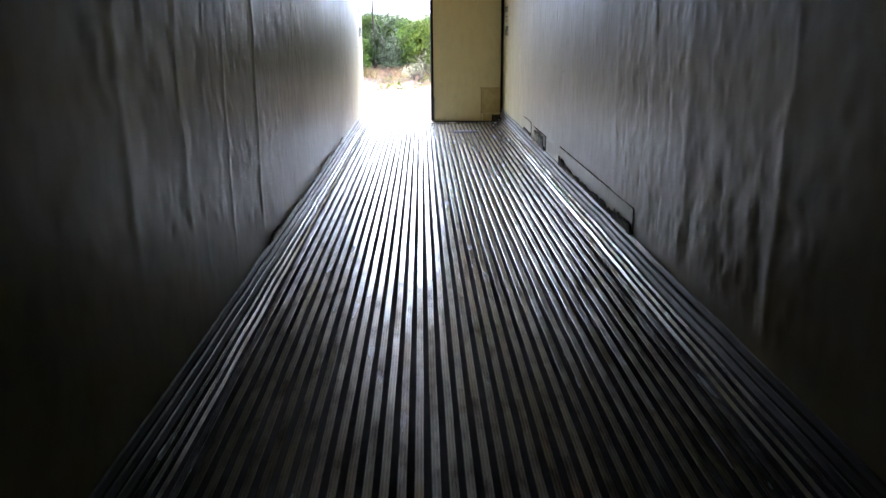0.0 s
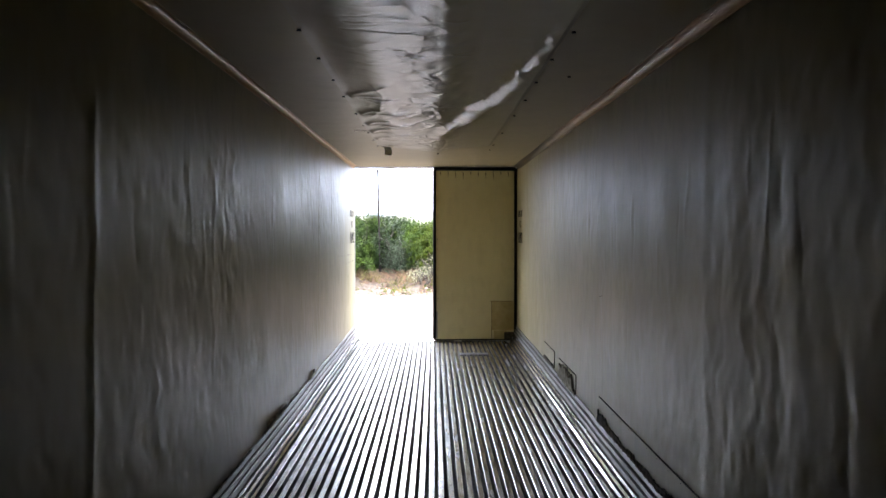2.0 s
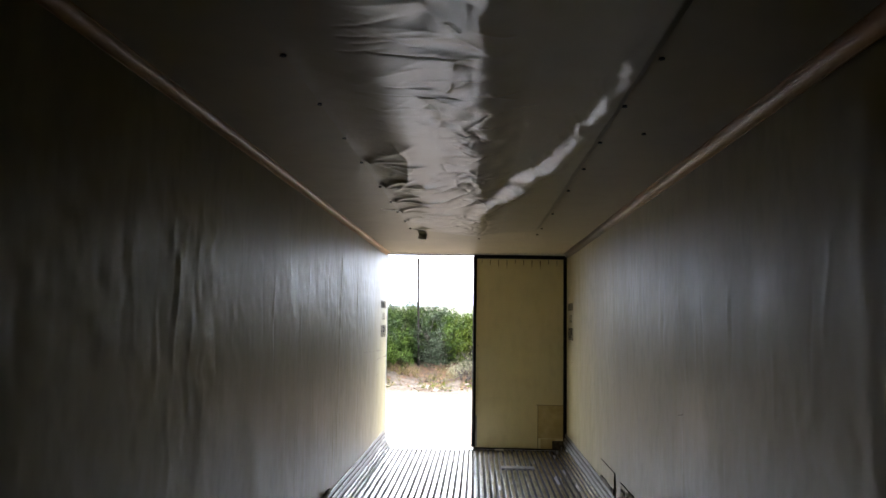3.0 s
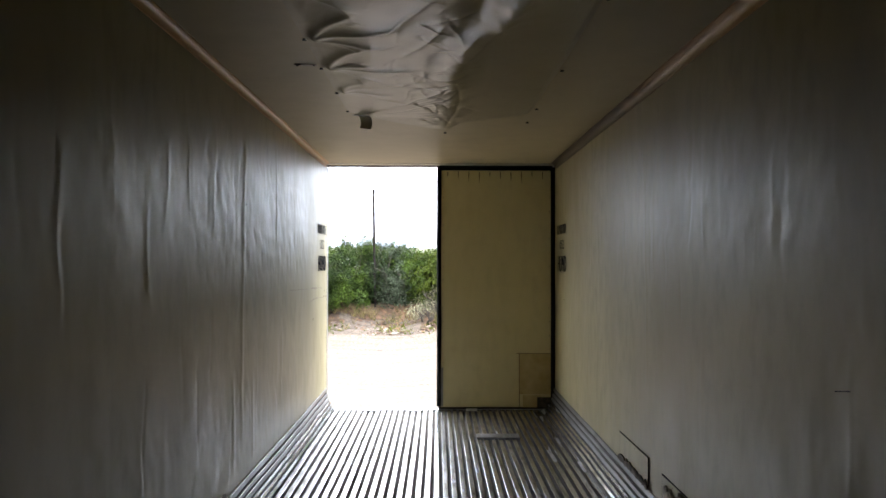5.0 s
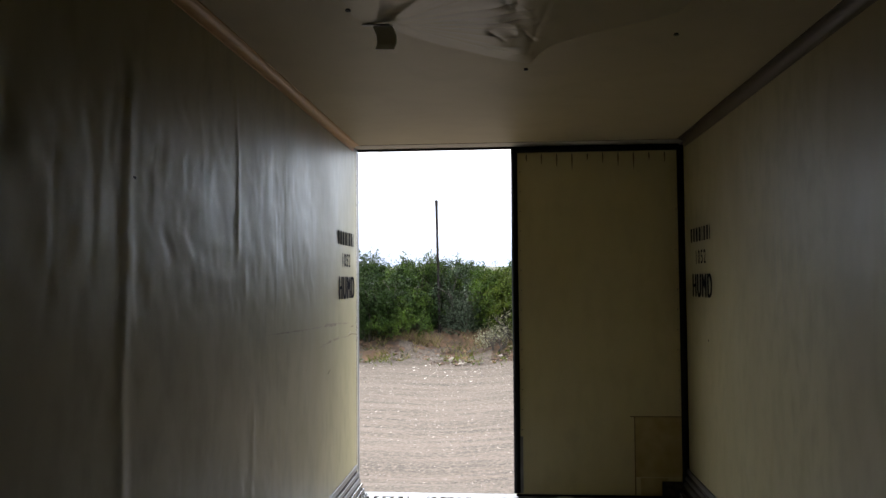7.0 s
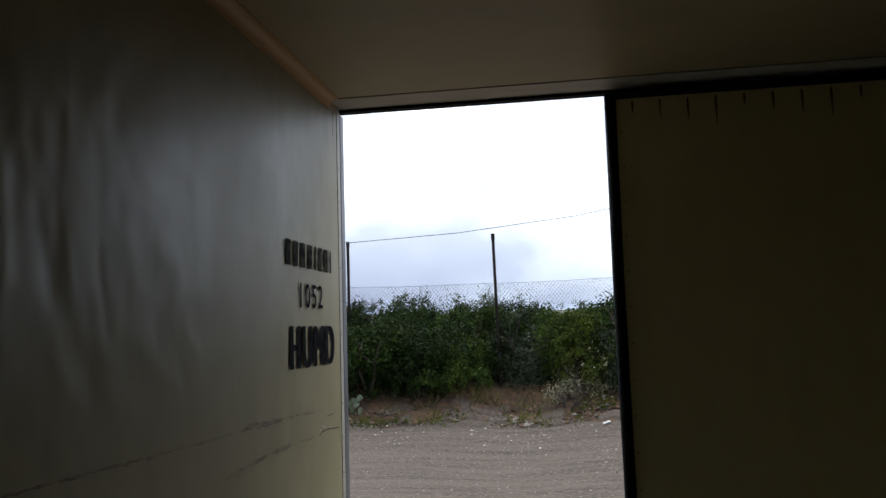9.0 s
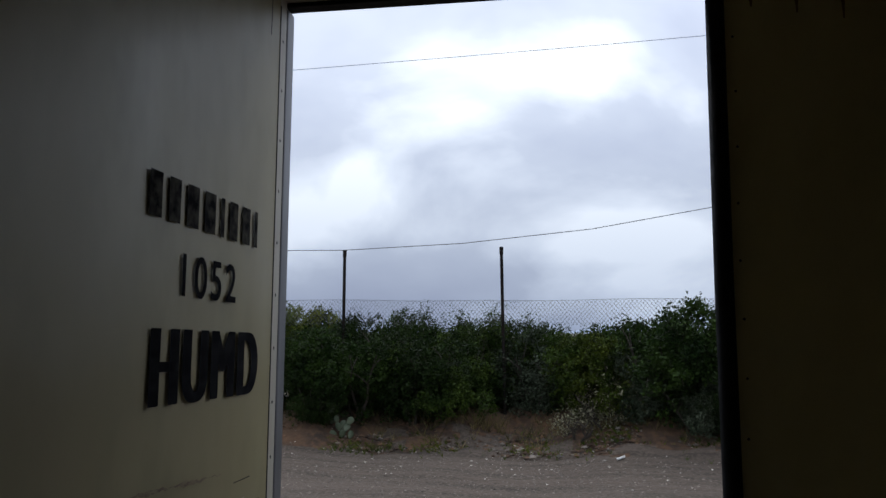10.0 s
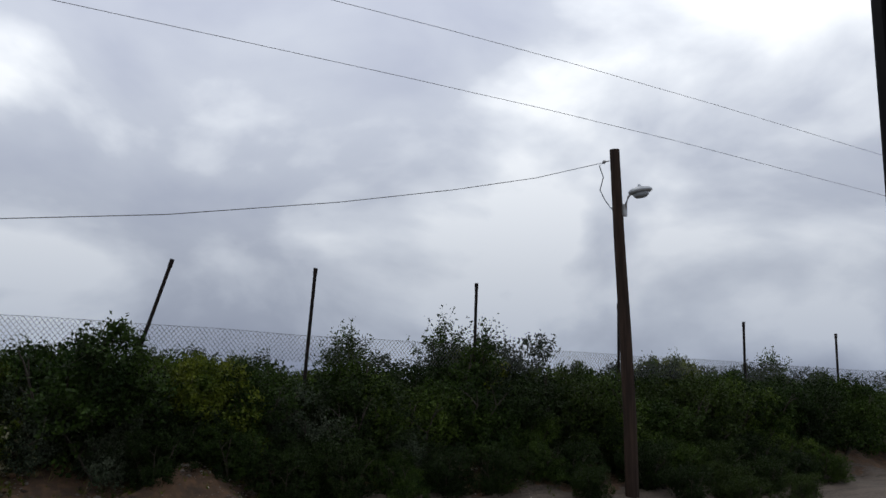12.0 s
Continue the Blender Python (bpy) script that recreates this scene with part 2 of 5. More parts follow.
CACTUS = material("prickly_pear_pad", (0.050, 0.075, 0.040), 0.6, var=(0.085, 0.095, 0.055), scale=8.0, per_object=0.15)


def leaf_material(name, base, other):
    m = material(name, base, 0.6, var=other, scale=1.6, per_island=0.6, spec=0.12)
    n, l = m.node_tree.nodes, m.node_tree.links
    p = n["Principled BSDF"]
    oi = n.new("ShaderNodeObjectInfo")
    hs = n.new("ShaderNodeHueSaturation")
    for sock, lo, hi in (("Value", 0.62, 1.5), ("Hue", 0.515, 0.485)):
        mr = n.new("ShaderNodeMapRange")
        mr.inputs["To Min"].default_value, mr.inputs["To Max"].default_value = lo, hi
        l.new(oi.outputs["Random"], mr.inputs["Value"])
        l.new(mr.outputs[0], hs.inputs[sock])
    l.new(p.inputs["Base Color"].links[0].from_socket, hs.inputs["Color"])
    l.new(hs.outputs[0], p.inputs["Base Color"])
    tr = n.new("ShaderNodeBsdfTranslucent")
    l.new(hs.outputs[0], tr.inputs["Color"])
    mx = n.new("ShaderNodeMixShader")
    mx.inputs[0].default_value = 0.22
    l.new(p.outputs[0], mx.inputs[1])
    l.new(tr.outputs[0], mx.inputs[2])
    l.new(mx.outputs[0], n["Material Output"].inputs[0])
    return m


LEAF_A = leaf_material("mesquite_leaf", (0.034, 0.058, 0.008), (0.011, 0.024, 0.004))
LEAF_B = leaf_material("yellow_green_leaf", (0.088, 0.104, 0.010), (0.034, 0.058, 0.007))
LEAF_C = leaf_material("grey_sage_leaf", (0.056, 0.070, 0.045), (0.022, 0.034, 0.017))
LEAF_D = leaf_material("dark_brush_leaf", (0.011, 0.021, 0.004), (0.020, 0.035, 0.006))
PALE = leaf_material("pale_dry_leaf", (0.19, 0.18, 0.12), (0.08, 0.085, 0.045))
DRY = leaf_material("dry_grass", (0.17, 0.13, 0.06), (0.085, 0.085, 0.03))


# ---------------------------------------------------------------- mesh helpers
def obj(name, verts, faces, mat, parent=None, label="", smooth=False):
    me = bpy.data.meshes.new(name)
    me.from_pydata([tuple(v) for v in verts], [], faces)
    me.materials.append(mat)
    if smooth:
        me.shade_smooth()
    ob = new(name, me)
    if parent is not None:
        ob.parent = parent
    if label:
        ob["label"] = label
    return ob


def part(name, bm, mat, parent=None, label="", smooth=False):
    me = bpy.data.meshes.new(name)
    bmesh.ops.recalc_face_normals(bm, faces=bm.faces)
    bm.to_mesh(me)
    bm.free()
    me.materials.append(mat)
    if smooth:
        me.shade_smooth()
    ob = new(name, me)
    if parent is not None:
        ob.parent = parent
    if label:
        ob["label"] = label
    return ob


def empty(name, at=(0, 0, 0)):
    ob = new(name)
    ob.location = at
    ob.empty_display_size = 0.1
    return ob


def box(bm, x0, x1, y0, y1, z0, z1, bevel=0.0):
    vs = bmesh.ops.create_cube(bm, size=1)["verts"]
    for v in vs:
        v.co = Vector(((x0 + x1) / 2 + v.co.x * (x1 - x0), (y0 + y1) / 2 + v.co.y * (y1 - y0), (z0 + z1) / 2 + v.co.z * (z1 - z0)))
    if bevel:
        es = {e for v in vs for e in v.link_edges}
        bmesh.ops.bevel(bm, geom=list(es), offset=bevel, segments=2, affect="EDGES", profile=0.5)
    return bm


def boxed(name, dims, mat, parent=None, label="", bevel=0.0):
    return part(name, box(bmesh.new(), *dims, bevel), mat, parent, label)


def tube(bm, points, radii, sides=8, caps=True):
    """A tapered tube along points."""
    pts = [Vector(p) for p in points]
    rings = []
    for i, p in enumerate(pts):
        d = (pts[min(i + 1, len(pts) - 1)] - pts[max(i - 1, 0)]).normalized()
        a = d.orthogonal().normalized() if abs(d.z) > 0.95 else d.cross(Vector((0, 0, 1))).normalized()
        b = d.cross(a)
        r = radii[i] if isinstance(radii, (list, tuple)) else radii
        rings.append([bm.verts.new(p + (a * math.cos(2 * math.pi * k / sides) + b * math.sin(2 * math.pi * k / sides)) * r) for k in range(sides)])
    for r0, r1 in zip(rings, rings[1:]):
        for k in range(sides):
            bm.faces.new((r0[k], r0[(k + 1) % sides], r1[(k + 1) % sides], r1[k]))
    if caps:
        bm.faces.new(rings[0][::-1])
        bm.faces.new(rings[-1])
    return bm


def extrude_profile(name, profile, y_list, mat, parent=None, label="", closed=True, wobble=None, smooth=False):
    """Sweep an (x, z) profile along y. wobble(y) gives (dx, dz)."""
    verts, faces, n = [], [], len(profile)
    for y in y_list:
        dx, dz = wobble(y) if wobble else (0, 0)
        verts += [(x + dx, y, z + dz) for x, z in profile]
    for i in range(len(y_list) - 1):
        for k in range(n if closed else n - 1):
            a, b = i * n + k, i * n + (k + 1) % n
            faces.append((a, b, b + n, a + n))
    if closed:
        faces.append(tuple(range(n))[::-1])
        faces.append(tuple(range((len(y_list) - 1) * n, len(y_list) * n)))
    return obj(name, verts, faces, mat, parent, label, smooth)


def grid_mesh(name, P, mat, parent=None, label="", smooth=True, flip=False):
    """A sheet from an array of points P[i, j] = (x, y, z)."""
    a, b, _ = P.shape
    idx = np.arange(a * b).reshape(a, b)
    q = np.stack([idx[:-1, :-1], idx[1:, :-1], idx[1:, 1:], idx[:-1, 1:]], -1).reshape(-1, 4)
    if flip:
        q = q[:, ::-1]
    me = bpy.data.meshes.new(name)
    me.vertices.add(a * b)
    me.vertices.foreach_set("co", P.reshape(-1).astype(np.float32))
    me.loops.add(q.size)
    me.loops.foreach_set("vertex_index", q.reshape(-1).astype(np.int32))
    me.polygons.add(len(q))
    me.polygons.foreach_set("loop_start", np.arange(0, q.size, 4, dtype=np.int32))
    me.polygons.foreach_set("loop_total", np.full(len(q), 4, dtype=np.int32))
    me.update(calc_edges=True)
    me.materials.append(mat)
    if smooth:
        me.shade_smooth()
    ob = new(name, me)
    if parent is not None:
        ob.parent = parent
    if label:
        ob["label"] = label
    return ob


def smooth_noise(u, v, seed, cells_u, cells_v):
    """Value noise on arrays u, v in 0..1."""
    rng = np.random.RandomState(seed)
    g = rng.rand(cells_u + 2, cells_v + 2) * 2 - 1
    x, y = np.clip(u, 0, 1) * cells_u, np.clip(v, 0, 1) * cells_v
    i, j = x.astype(int), y.astype(int)
    fx, fy = x - i, y - j
    fx, fy = fx * fx * (3 - 2 * fx), fy * fy * (3 - 2 * fy)
    return (g[i, j] * (1 - fx) + g[i + 1, j] * fx) * (1 - fy) + (g[i, j + 1] * (1 - fx) + g[i + 1, j + 1] * fx) * fy


def band(x, lo, hi, soft):
    """1 between lo and hi, falling to 0 over soft."""
    def s(t):
        t = np.clip(t, 0, 1)
        return t * t * (3 - 2 * t)
    return s((x - lo) / soft + 1) * s((hi - x) / soft + 1)


# ---------------------------------------------------------------- the trailer
W = 1.235            # from the middle to the west liner
WE = 1.245           # and to the east one
H = 2.660            # ceiling
HEAD = 2.650         # underside of the door header
FRONT = -15.6        # bulkhead


def wx(s):
    """Distance of a side's liner from the middle."""
    return W if s < 0 else WE


def wall_relief(Y, Z, seed, big, zones):
    """Buckles and vertical creases of a loose liner, in metres towards the room."""
    r = np.random.RandomState(seed)
    u, v = (Y - FRONT) / -FRONT, Z / H
    u2 = np.clip(u + 0.0036 * smooth_noise(u, v, seed + 7, 34, 16) + 0.0012 * smooth_noise(u, v, seed + 8, 90, 40), 0, 1)
    d = 0.0030 * smooth_noise(u, v, seed, 26, 6) + 0.0026 * smooth_noise(u2, v, seed + 9, 46, 13) + 0.0010 * smooth_noise(u2, v, seed + 1, 90, 26) + 0.0003 * smooth_noise(u2, v, seed + 2, 160, 60)
    for y0, y1, z0, z1, amp in zones:            # crumpled patches
        m = band(Y, y0, y1, 0.5) * band(Z, z0, z1, 0.25)
        n1 = smooth_noise(u2, v, seed + 3, 190, 26)
        d += amp * m * (np.sign(n1) * np.abs(n1) ** 1.5 + 0.4 * smooth_noise(u2, v, seed + 4, 340, 30))
    d += 0.0016 * smooth_noise(u, v, seed + 5, 16, 60) * band(Y, -3.0, -0.9, 0.4) * band(Z, 1.7, 2.3, 0.2)
    for y0, wd, amp, z0, z1 in big:
        yy = Y - y0 - 0.025 * np.sin(Z * 2.3 + y0) - 0.008 * np.sin(Z * 11 + y0)
        d += amp * np.exp(-(yy / wd) ** 2) * band(Z, z0, z1, 0.22)
    for _ in range(75):
        y0 = -1.6 - 12.6 * r.rand()
        high = r.rand() < 0.8
        z0 = 1.35 + 0.55 * r.rand() if high else 0.3 + 0.8 * r.rand()
        z1 = z0 + 0.06 + 0.38 * r.rand() ** 1.6
        wd = 0.010 + 0.018 * r.rand()
        amp = (0.0012 + 0.0030 * r.rand()) * (1 if r.rand() < 0.6 else -1)
        yy = Y - y0 - 0.022 * np.sin(Z * 6 + y0 * 7) - 0.008 * np.sin(Z * 17 + y0 * 11)
        d += amp * np.exp(-(yy / wd) ** 2) * band(Z, z0, z1, 0.14)
    # flat where it meets the frame at the door
    return (0.68 - 0.14 * np.clip((Y + 8.6) / 2.4, 0, 1)) * d * band(Y, FRONT, -0.35, 0.3) * band(Z, 0.36, 2.44, 0.12)


def side_wall(name, s, seed, big, zones):
    wall = boxed(name, (min(s * (wx(s) + 0.012), s * (W + 0.075)), max(s * (wx(s) + 0.012), s * (W + 0.075)), FRONT, 0.11 if s < 0 else -0.05, -0.06, H + 0.08), BODY)
    tagged(wall, "insulated trailer side wall with cream liner", "wall", kind="structure")
    ys = np.concatenate([np.linspace(FRONT, -11.5, 150)[:-1], np.linspace(-11.5, 0.0 if s < 0 else -0.05, 900)])
    zs = np.linspace(0.02, H - 0.0, 132)
    Y, Z = np.meshgrid(ys, zs, indexing="ij")
    X = s * (wx(s) - wall_relief(Y, Z, seed, big, zones))
    grid_mesh("wall_liner", np.stack([X, Y, Z], -1), LINER, wall, "cream fibreglass liner with vertical buckles", flip=s < 0)
    if s > 0:
        boxed("door_frame_side", (W + 0.042, W + 0.0755, -0.049, 0.11, -0.06, H + 0.08), RUBBER, wall, "recess for the door seal")
    return wall


side_wall("wall_west", -1, 21, [(-3.75, 0.035, 0.0085, 0.6, 2.2), (-2.75, 0.022, 0.008, 1.85, 2.35), (-3.95, 0.03, 0.007, 0.45, 0.8), (-3.45, 0.03, 0.007, 0.4, 0.7), (-2.5, 0.03, 0.005, 0.7, 0.95), (-9.4, 0.035, 0.007, 0.5, 2.1), (-5.2, 0.05, 0.005, 0.4, 0.7), (-11.0, 0.06, 0.004, 0.5, 2.4), (-11.7, 0.04, 0.006, 0.3, 2.2), (-10.2, 0.03, 0.005, 0.5, 1.5)],
                   [(-4.6, -1.6, 1.6, 2.2, 0.0052), (-7.5, -5.2, 1.4, 2.1, 0.0028), (-12.5, -7.5, 0.5, 2.2, 0.0036), (-7.0, -2.2, 0.4, 0.85, 0.0030)])
side_wall("wall_east", 1, 37, [(-8.6, 0.08, 0.008, 0.2, 2.5), (-8.9, 0.18, 0.010, 0.1, 2.3), (-3.85, 0.018, 0.004, 1.2, 2.2), (-6.3, 0.014, 0.003, 0.4, 1.2), (-11.4, 0.05, 0.008, 0.4, 2.2), (-9.5, 0.08, 0.006, 0.6, 1.9), (-10.2, 0.09, 0.007, 0.4, 2.0)],
                   [(-6.0, -3.4, 1.75, 2.2, 0.0045), (-12.5, -9.0, 0.4, 2.2, 0.0050), (-8.6, -6.0, 0.4, 1.5, 0.0032)])

# unseen end wall, coloured dark so that less light bounces back inside
bulkhead = boxed("wall_front", (-W - 0.075, W + 0.075, FRONT - 0.08, FRONT - 0.002, -0.06, H + 0.08), GREY_EDGE)
tagged(bulkhead, "unseen bulkhead, dark grey to cut bounced light", "wall", kind="structure")

# ceiling
ys, xs = np.linspace(FRONT, -0.110, 260), np.linspace(-W - 0.01, W + 0.01, 40)
Y, X = np.meshgrid(ys, xs, indexing="ij")
Zc = H + 0.0025 * smooth_noise((Y - FRONT) / -FRONT, (X + 1.3) / 2.6, 5, 26, 4) * band(Y, FRONT, -0.6, 0.4) * band(X, -1.0, 1.0, 0.12)
ceiling = grid_mesh("ceiling", np.stack([X, Y, Zc], -1), CEILING, flip=False)
tagged(ceiling, "cream ceiling liner, slightly uneven, screwed to the roof", "ceiling", kind="structure")
roof = boxed("roof", (-W - 0.075, W + 0.075, FRONT - 0.08, 0.11, H + 0.081, H + 0.13), BODY)
tagged(roof, "plain white trailer roof skin", "roof", kind="structure")
header = boxed("door_header", (-W - 0.01, W + 0.01, -0.1065, 0.109, H - 0.004, H + 0.079), WHITE_EDGE, bevel=0.002)
tagged(header, "off-white header over the rear door opening", "door header", kind="structure")
boxed("joint_strip", (-W, W, -0.1098, -0.1068, H - 0.001, H + 0.006), RUBBER, header, "dark joint line")
boxed("gasket_strip", (-W - 0.01, W, 0.062, 0.112, HEAD - 0.008, H - 0.0045), RUBBER, header, "dark rubber gasket strip", bevel=0.003)

# coved corner trims under the ceiling, mouldy towards the door on the east side
for s, nm in ((-1, "trim_west"), (1, "trim_east")):
    r_c, wl_ = (0.034, W) if s < 0 else (0.046, WE)
    prof = [(s * (wl_ - 0.005 - r_c * (1 - math.cos(a))), H - 0.005 - r_c * (1 - math.sin(a))) for a in np.linspace(0, math.pi / 2, 9)]
    prof = [(s * (wl_ + 0.004), H - r_c - 0.012), (s * (wl_ - 0.005), H - r_c - 0.012)] + prof + [(s * (wl_ - 0.012 - r_c), H - 0.005), (s * (wl_ - 0.012 - r_c), H + 0.012), (s * (wl_ + 0.004), H + 0.012)]
    t = extrude_profile(nm, prof, list(np.linspace(FRONT, -0.112, 60)), TRIM if s < 0 else TRIM_EAST,
                        wobble=lambda y: (0.0016 * math.sin(y * 1.7) + 0.0008 * math.sin(y * 6.1), 0.0014 * math.sin(y * 2.3 + 1)))
    for poly in t.data.polygons:            # only the cove is rounded
        poly.use_smooth = poly.loop_total == 4 and 2 <= poly.index % len(prof) <= 9
    t.data.set_sharp_from_angle(angle=radians(40))
    tagged(t, "brownish coved trim in the ceiling corner" if s < 0 else "brownish coved trim, dark with mould towards the door", "trim", kind="structure")

# underframe so that the floor stands on the ground
under = boxed("underframe", (-W - 0.05, W + 0.05, FRONT - 0.05, 0.05, -1.35, -0.062), STEEL)
tagged(under, "plain grey trailer underframe", "underframe", kind="structure")

# floor: near-black bed with long T rails
floor = boxed("floor", (-W - 0.011, W + 0.011, FRONT, 0.09, -0.06, -0.028), DARK_BED)
tagged(floor, "ribbed aluminium trailer floor, worn and dirty, near-black between the rails", "floor", kind="structure")
PITCH = 0.0635
N_RAIL = 36
RW = 0.0182
rail_prof = [(-RW, -0.006), (-RW, -0.0015), (-RW + 0.0025, 0.0), (-0.009, 0.0), (-0.008, -0.0016), (-0.0055, -0.0016), (-0.0045, 0.0), (0.0045, 0.0), (0.0055, -0.0016), (0.008, -0.0016), (0.009, 0.0), (RW - 0.0025, 0.0),
             (RW, -0.0015), (RW, -0.006), (0.005, -0.008), (0.005, -0.029), (-0.005, -0.029), (-0.005, -0.008)]
rail_meshes = []
for k in range(5):
    ph = k * 1.7
    ob = extrude_profile("floor_rail", rail_prof, [FRONT + 0.01] + list(np.linspace(FRONT + 0.2, -0.03 - 0.012 * (k % 3), 130)), ALU,
                         wobble=lambda y, ph=ph: (0.0012 * math.sin(y * 1.9 + ph) + 0.0006 * math.sin(y * 7 + ph), 0.0010 * math.sin(y * 2.7 + ph) + 0.0007 * math.sin(y * 9 + 2 * ph)))
    ob.parent = floor
    ob.location.x = (k - (N_RAIL - 1) / 2) * PITCH
    rail_meshes.append(ob.data)
for k in range(5, N_RAIL):
    ob = new("floor_rail", rail_meshes[(k * 3) % 5])
    ob.parent = floor
    ob.location.x = (k - (N_RAIL - 1) / 2) * PITCH

threshold = boxed("door_sill", (-W, W, -0.012, 0.10, -0.055, -0.004), ALU_KICK, bevel=0.004)
tagged(threshold, "worn aluminium door sill at the floor's end", "door sill", kind="structure")

# sloping floor edges: rails on a near-black hollow slope that climbs the wall
for s, nm in ((-1, "baseboard_west"), (1, "baseboard_east")):
    sway = lambda y: (0.0020 * math.sin(y * 2.1) + 0.0012 * math.sin(y * 7.3), 0.0025 * math.sin(y * 1.3) + 0.0015 * math.sin(y * 5.1))
    y_run = list(np.linspace(FRONT, -0.055, 140))

    def slope(q):
        return 0.006 + (wx(s) - 1.146) * q ** 1.45, 0.225 * (1 - q) ** 1.25

    prof = [(s * (wx(s) + 0.010), 0.226)] + [(s * (wx(s) - slope(q)[0]), slope(q)[1]) for q in np.linspace(0, 1, 9)] + [(s * 1.138, -0.026), (s * (wx(s) + 0.010), -0.026)]
    k = extrude_profile(nm, prof, y_run, DARK_BED, wobble=sway)
    tagged(k, "ribbed sloping aluminium floor edge along the wall's foot", "baseboard", kind="structure")
    for i in range(6):
        q0, q1 = i * 0.166 - (0.02 if i == 0 else 0.0), i * 0.166 + 0.084 + 0.012 * ((i * 7) % 3)
        (d0, z0), (d1, z1) = slope(max(q0, 0)), slope(q1)
        if q0 < 0:
            z0 += 0.012
        n_ = Vector((d1 - d0, z1 - z0)).normalized()
        lift = 0.011 + 0.003 * (i % 2)
        ox, oz = -n_.y * lift, n_.x * lift
        rib = [(d0, z0), (d0 + ox * 0.8, z0 + oz * 0.8), (d0 + ox + n_.x * 0.002, z0 + oz + n_.y * 0.002), (d1 + ox - n_.x * 0.002, z1 + oz - n_.y * 0.002), (d1 + ox * 0.8, z1 + oz * 0.8), (d1, z1)]
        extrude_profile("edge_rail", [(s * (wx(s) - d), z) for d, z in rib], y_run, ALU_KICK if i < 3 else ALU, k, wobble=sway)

# jamb of the open door
jamb = boxed("door_jamb_west", (-W - 0.06, -W - 0.001, 0.005, 0.056, 0.0, H - 0.006), WHITE_EDGE, bevel=0.003)
tagged(jamb, "off-white jamb strip with screws beside the opening", "door jamb", kind="structure")
boxed("jamb_seam", (-W - 0.06, -W + 0.0012, -0.001, 0.0045, 0.0, HEAD - 0.03), RUBBER, jamb, "dark seam")
boxed("metal_edge", (-W - 0.06, -W + 0.0005, 0.058, 0.118, -0.01, HEAD - 0.0145), JAMB_GREY, jamb, "grey metal edge channel", bevel=0.006)
for i in range(17):
    bm = bmesh.new()
    bmesh.ops.create_uvsphere(bm, u_segments=8, v_segments=5, radius=0.006)
    ob = part("screw", bm, SCREW, jamb)
    ob.location, ob.scale = (-W - 0.002, 0.028, 0.12 + i * 0.15), (0.35, 1, 1)
jamb_e = boxed("door_jamb_east", (W + 0.0135, W + 0.075, 0.112, 0.15, -0.06, H + 0.08), STEEL, bevel=0.003)
tagged(jamb_e, "grey steel jamb behind the closed door", "door jamb", kind="structure")

# closed door
DX0, DX1 = -0.012, W - 0.025
door = boxed("door_1", (DX0 + 0.041, DX1 + 0.02, 0.012, 0.155, 0.012, HEAD - 0.02), WHITE_EDGE, bevel=0.004)
tagged(door, "closed trailer door with yellowed cream liner and black seals", "door", kind="structure")
ys, zs = np.linspace(DX0, DX1, 60), np.linspace(0.02, HEAD - 0.055, 100)
A, B = np.meshgrid(ys, zs, indexing="ij")
rel = 0.003 * smooth_noise((A + 0.1) / 1.4, B / 2.7, 9, 4, 6)
grid_mesh("door_liner", np.stack([A, 0.004 + rel * 0.6, B], -1), DOOR, door, "yellowed cream liner sheet", flip=False)


def bulb(name, pts, r, parent):
    bm = bmesh.new()
    tube(bm, pts, r, 10)
    return part(name, bm, RUBBER, parent, "black rubber door seal", smooth=True)


bulb("door_seal", [(DX0 - 0.001, 0.002, 0.03), (DX0 + 0.001, 0.001, 0.9), (DX0 - 0.003, 0.002, 1.8), (DX0 - 0.001, 0.002, HEAD - 0.02)], 0.025, door)
bulb("door_seal", [(DX1 + 0.018, 0.0, 0.03), (DX1 + 0.020, -0.001, 1.2), (DX1 + 0.018, 0.0, HEAD - 0.02)], 0.026, door)
bulb("door_seal", [(DX0 - 0.008, 0.0, HEAD - 0.034), (DX1 + 0.016, 0.0, HEAD - 0.034)], 0.02, door)
bulb("door_seal", [(DX0 - 0.008, 0.006, 0.012), (DX1 + 0.016, 0.006, 0.012)], 0.010, door)
# stepped edge beside the opening
boxed("outer_seal", (DX0 + 0.012, DX0 + 0.06, 0.151, 0.161, 0.0, HEAD - 0.02), RUBBER, door, "thin black outer seal", bevel=0.002)
boxed("edge_strip", (DX0 + 0.010, DX0 + 0.05, 0.121, 0.1505, 0.0, HEAD - 0.02), EDGE_STRIP, door, "off-white outer edge strip", bevel=0.005)
boxed("edge_channel", (DX0 + 0.030, DX0 + 0.042, 0.066, 0.1205, 0.0, HEAD - 0.02), GREY_EDGE, door, "dark channel in the door's edge")
# a pale wedge that narrows to a point half way down
bm = bmesh.new()
tip = [(0.066, 1.57), (0.072, 1.60), (0.091, 1.76), (0.107, 1.87), (0.119, 1.96), (0.119, HEAD - 0.03), (0.066, HEAD - 0.03)]
fr = [bm.verts.new((DX0 + 0.016, y, z)) for y, z in tip]
bk = [bm.verts.new((DX0 + 0.031, y, z)) for y, z in tip]
bm.faces.new(fr); bm.faces.new(bk[::-1])
for k in range(len(tip)):
    bm.faces.new((fr[k], bk[k], bk[(k + 1) % len(tip)], fr[(k + 1) % len(tip)]))
bmesh.ops.recalc_face_normals(bm, faces=bm.faces)
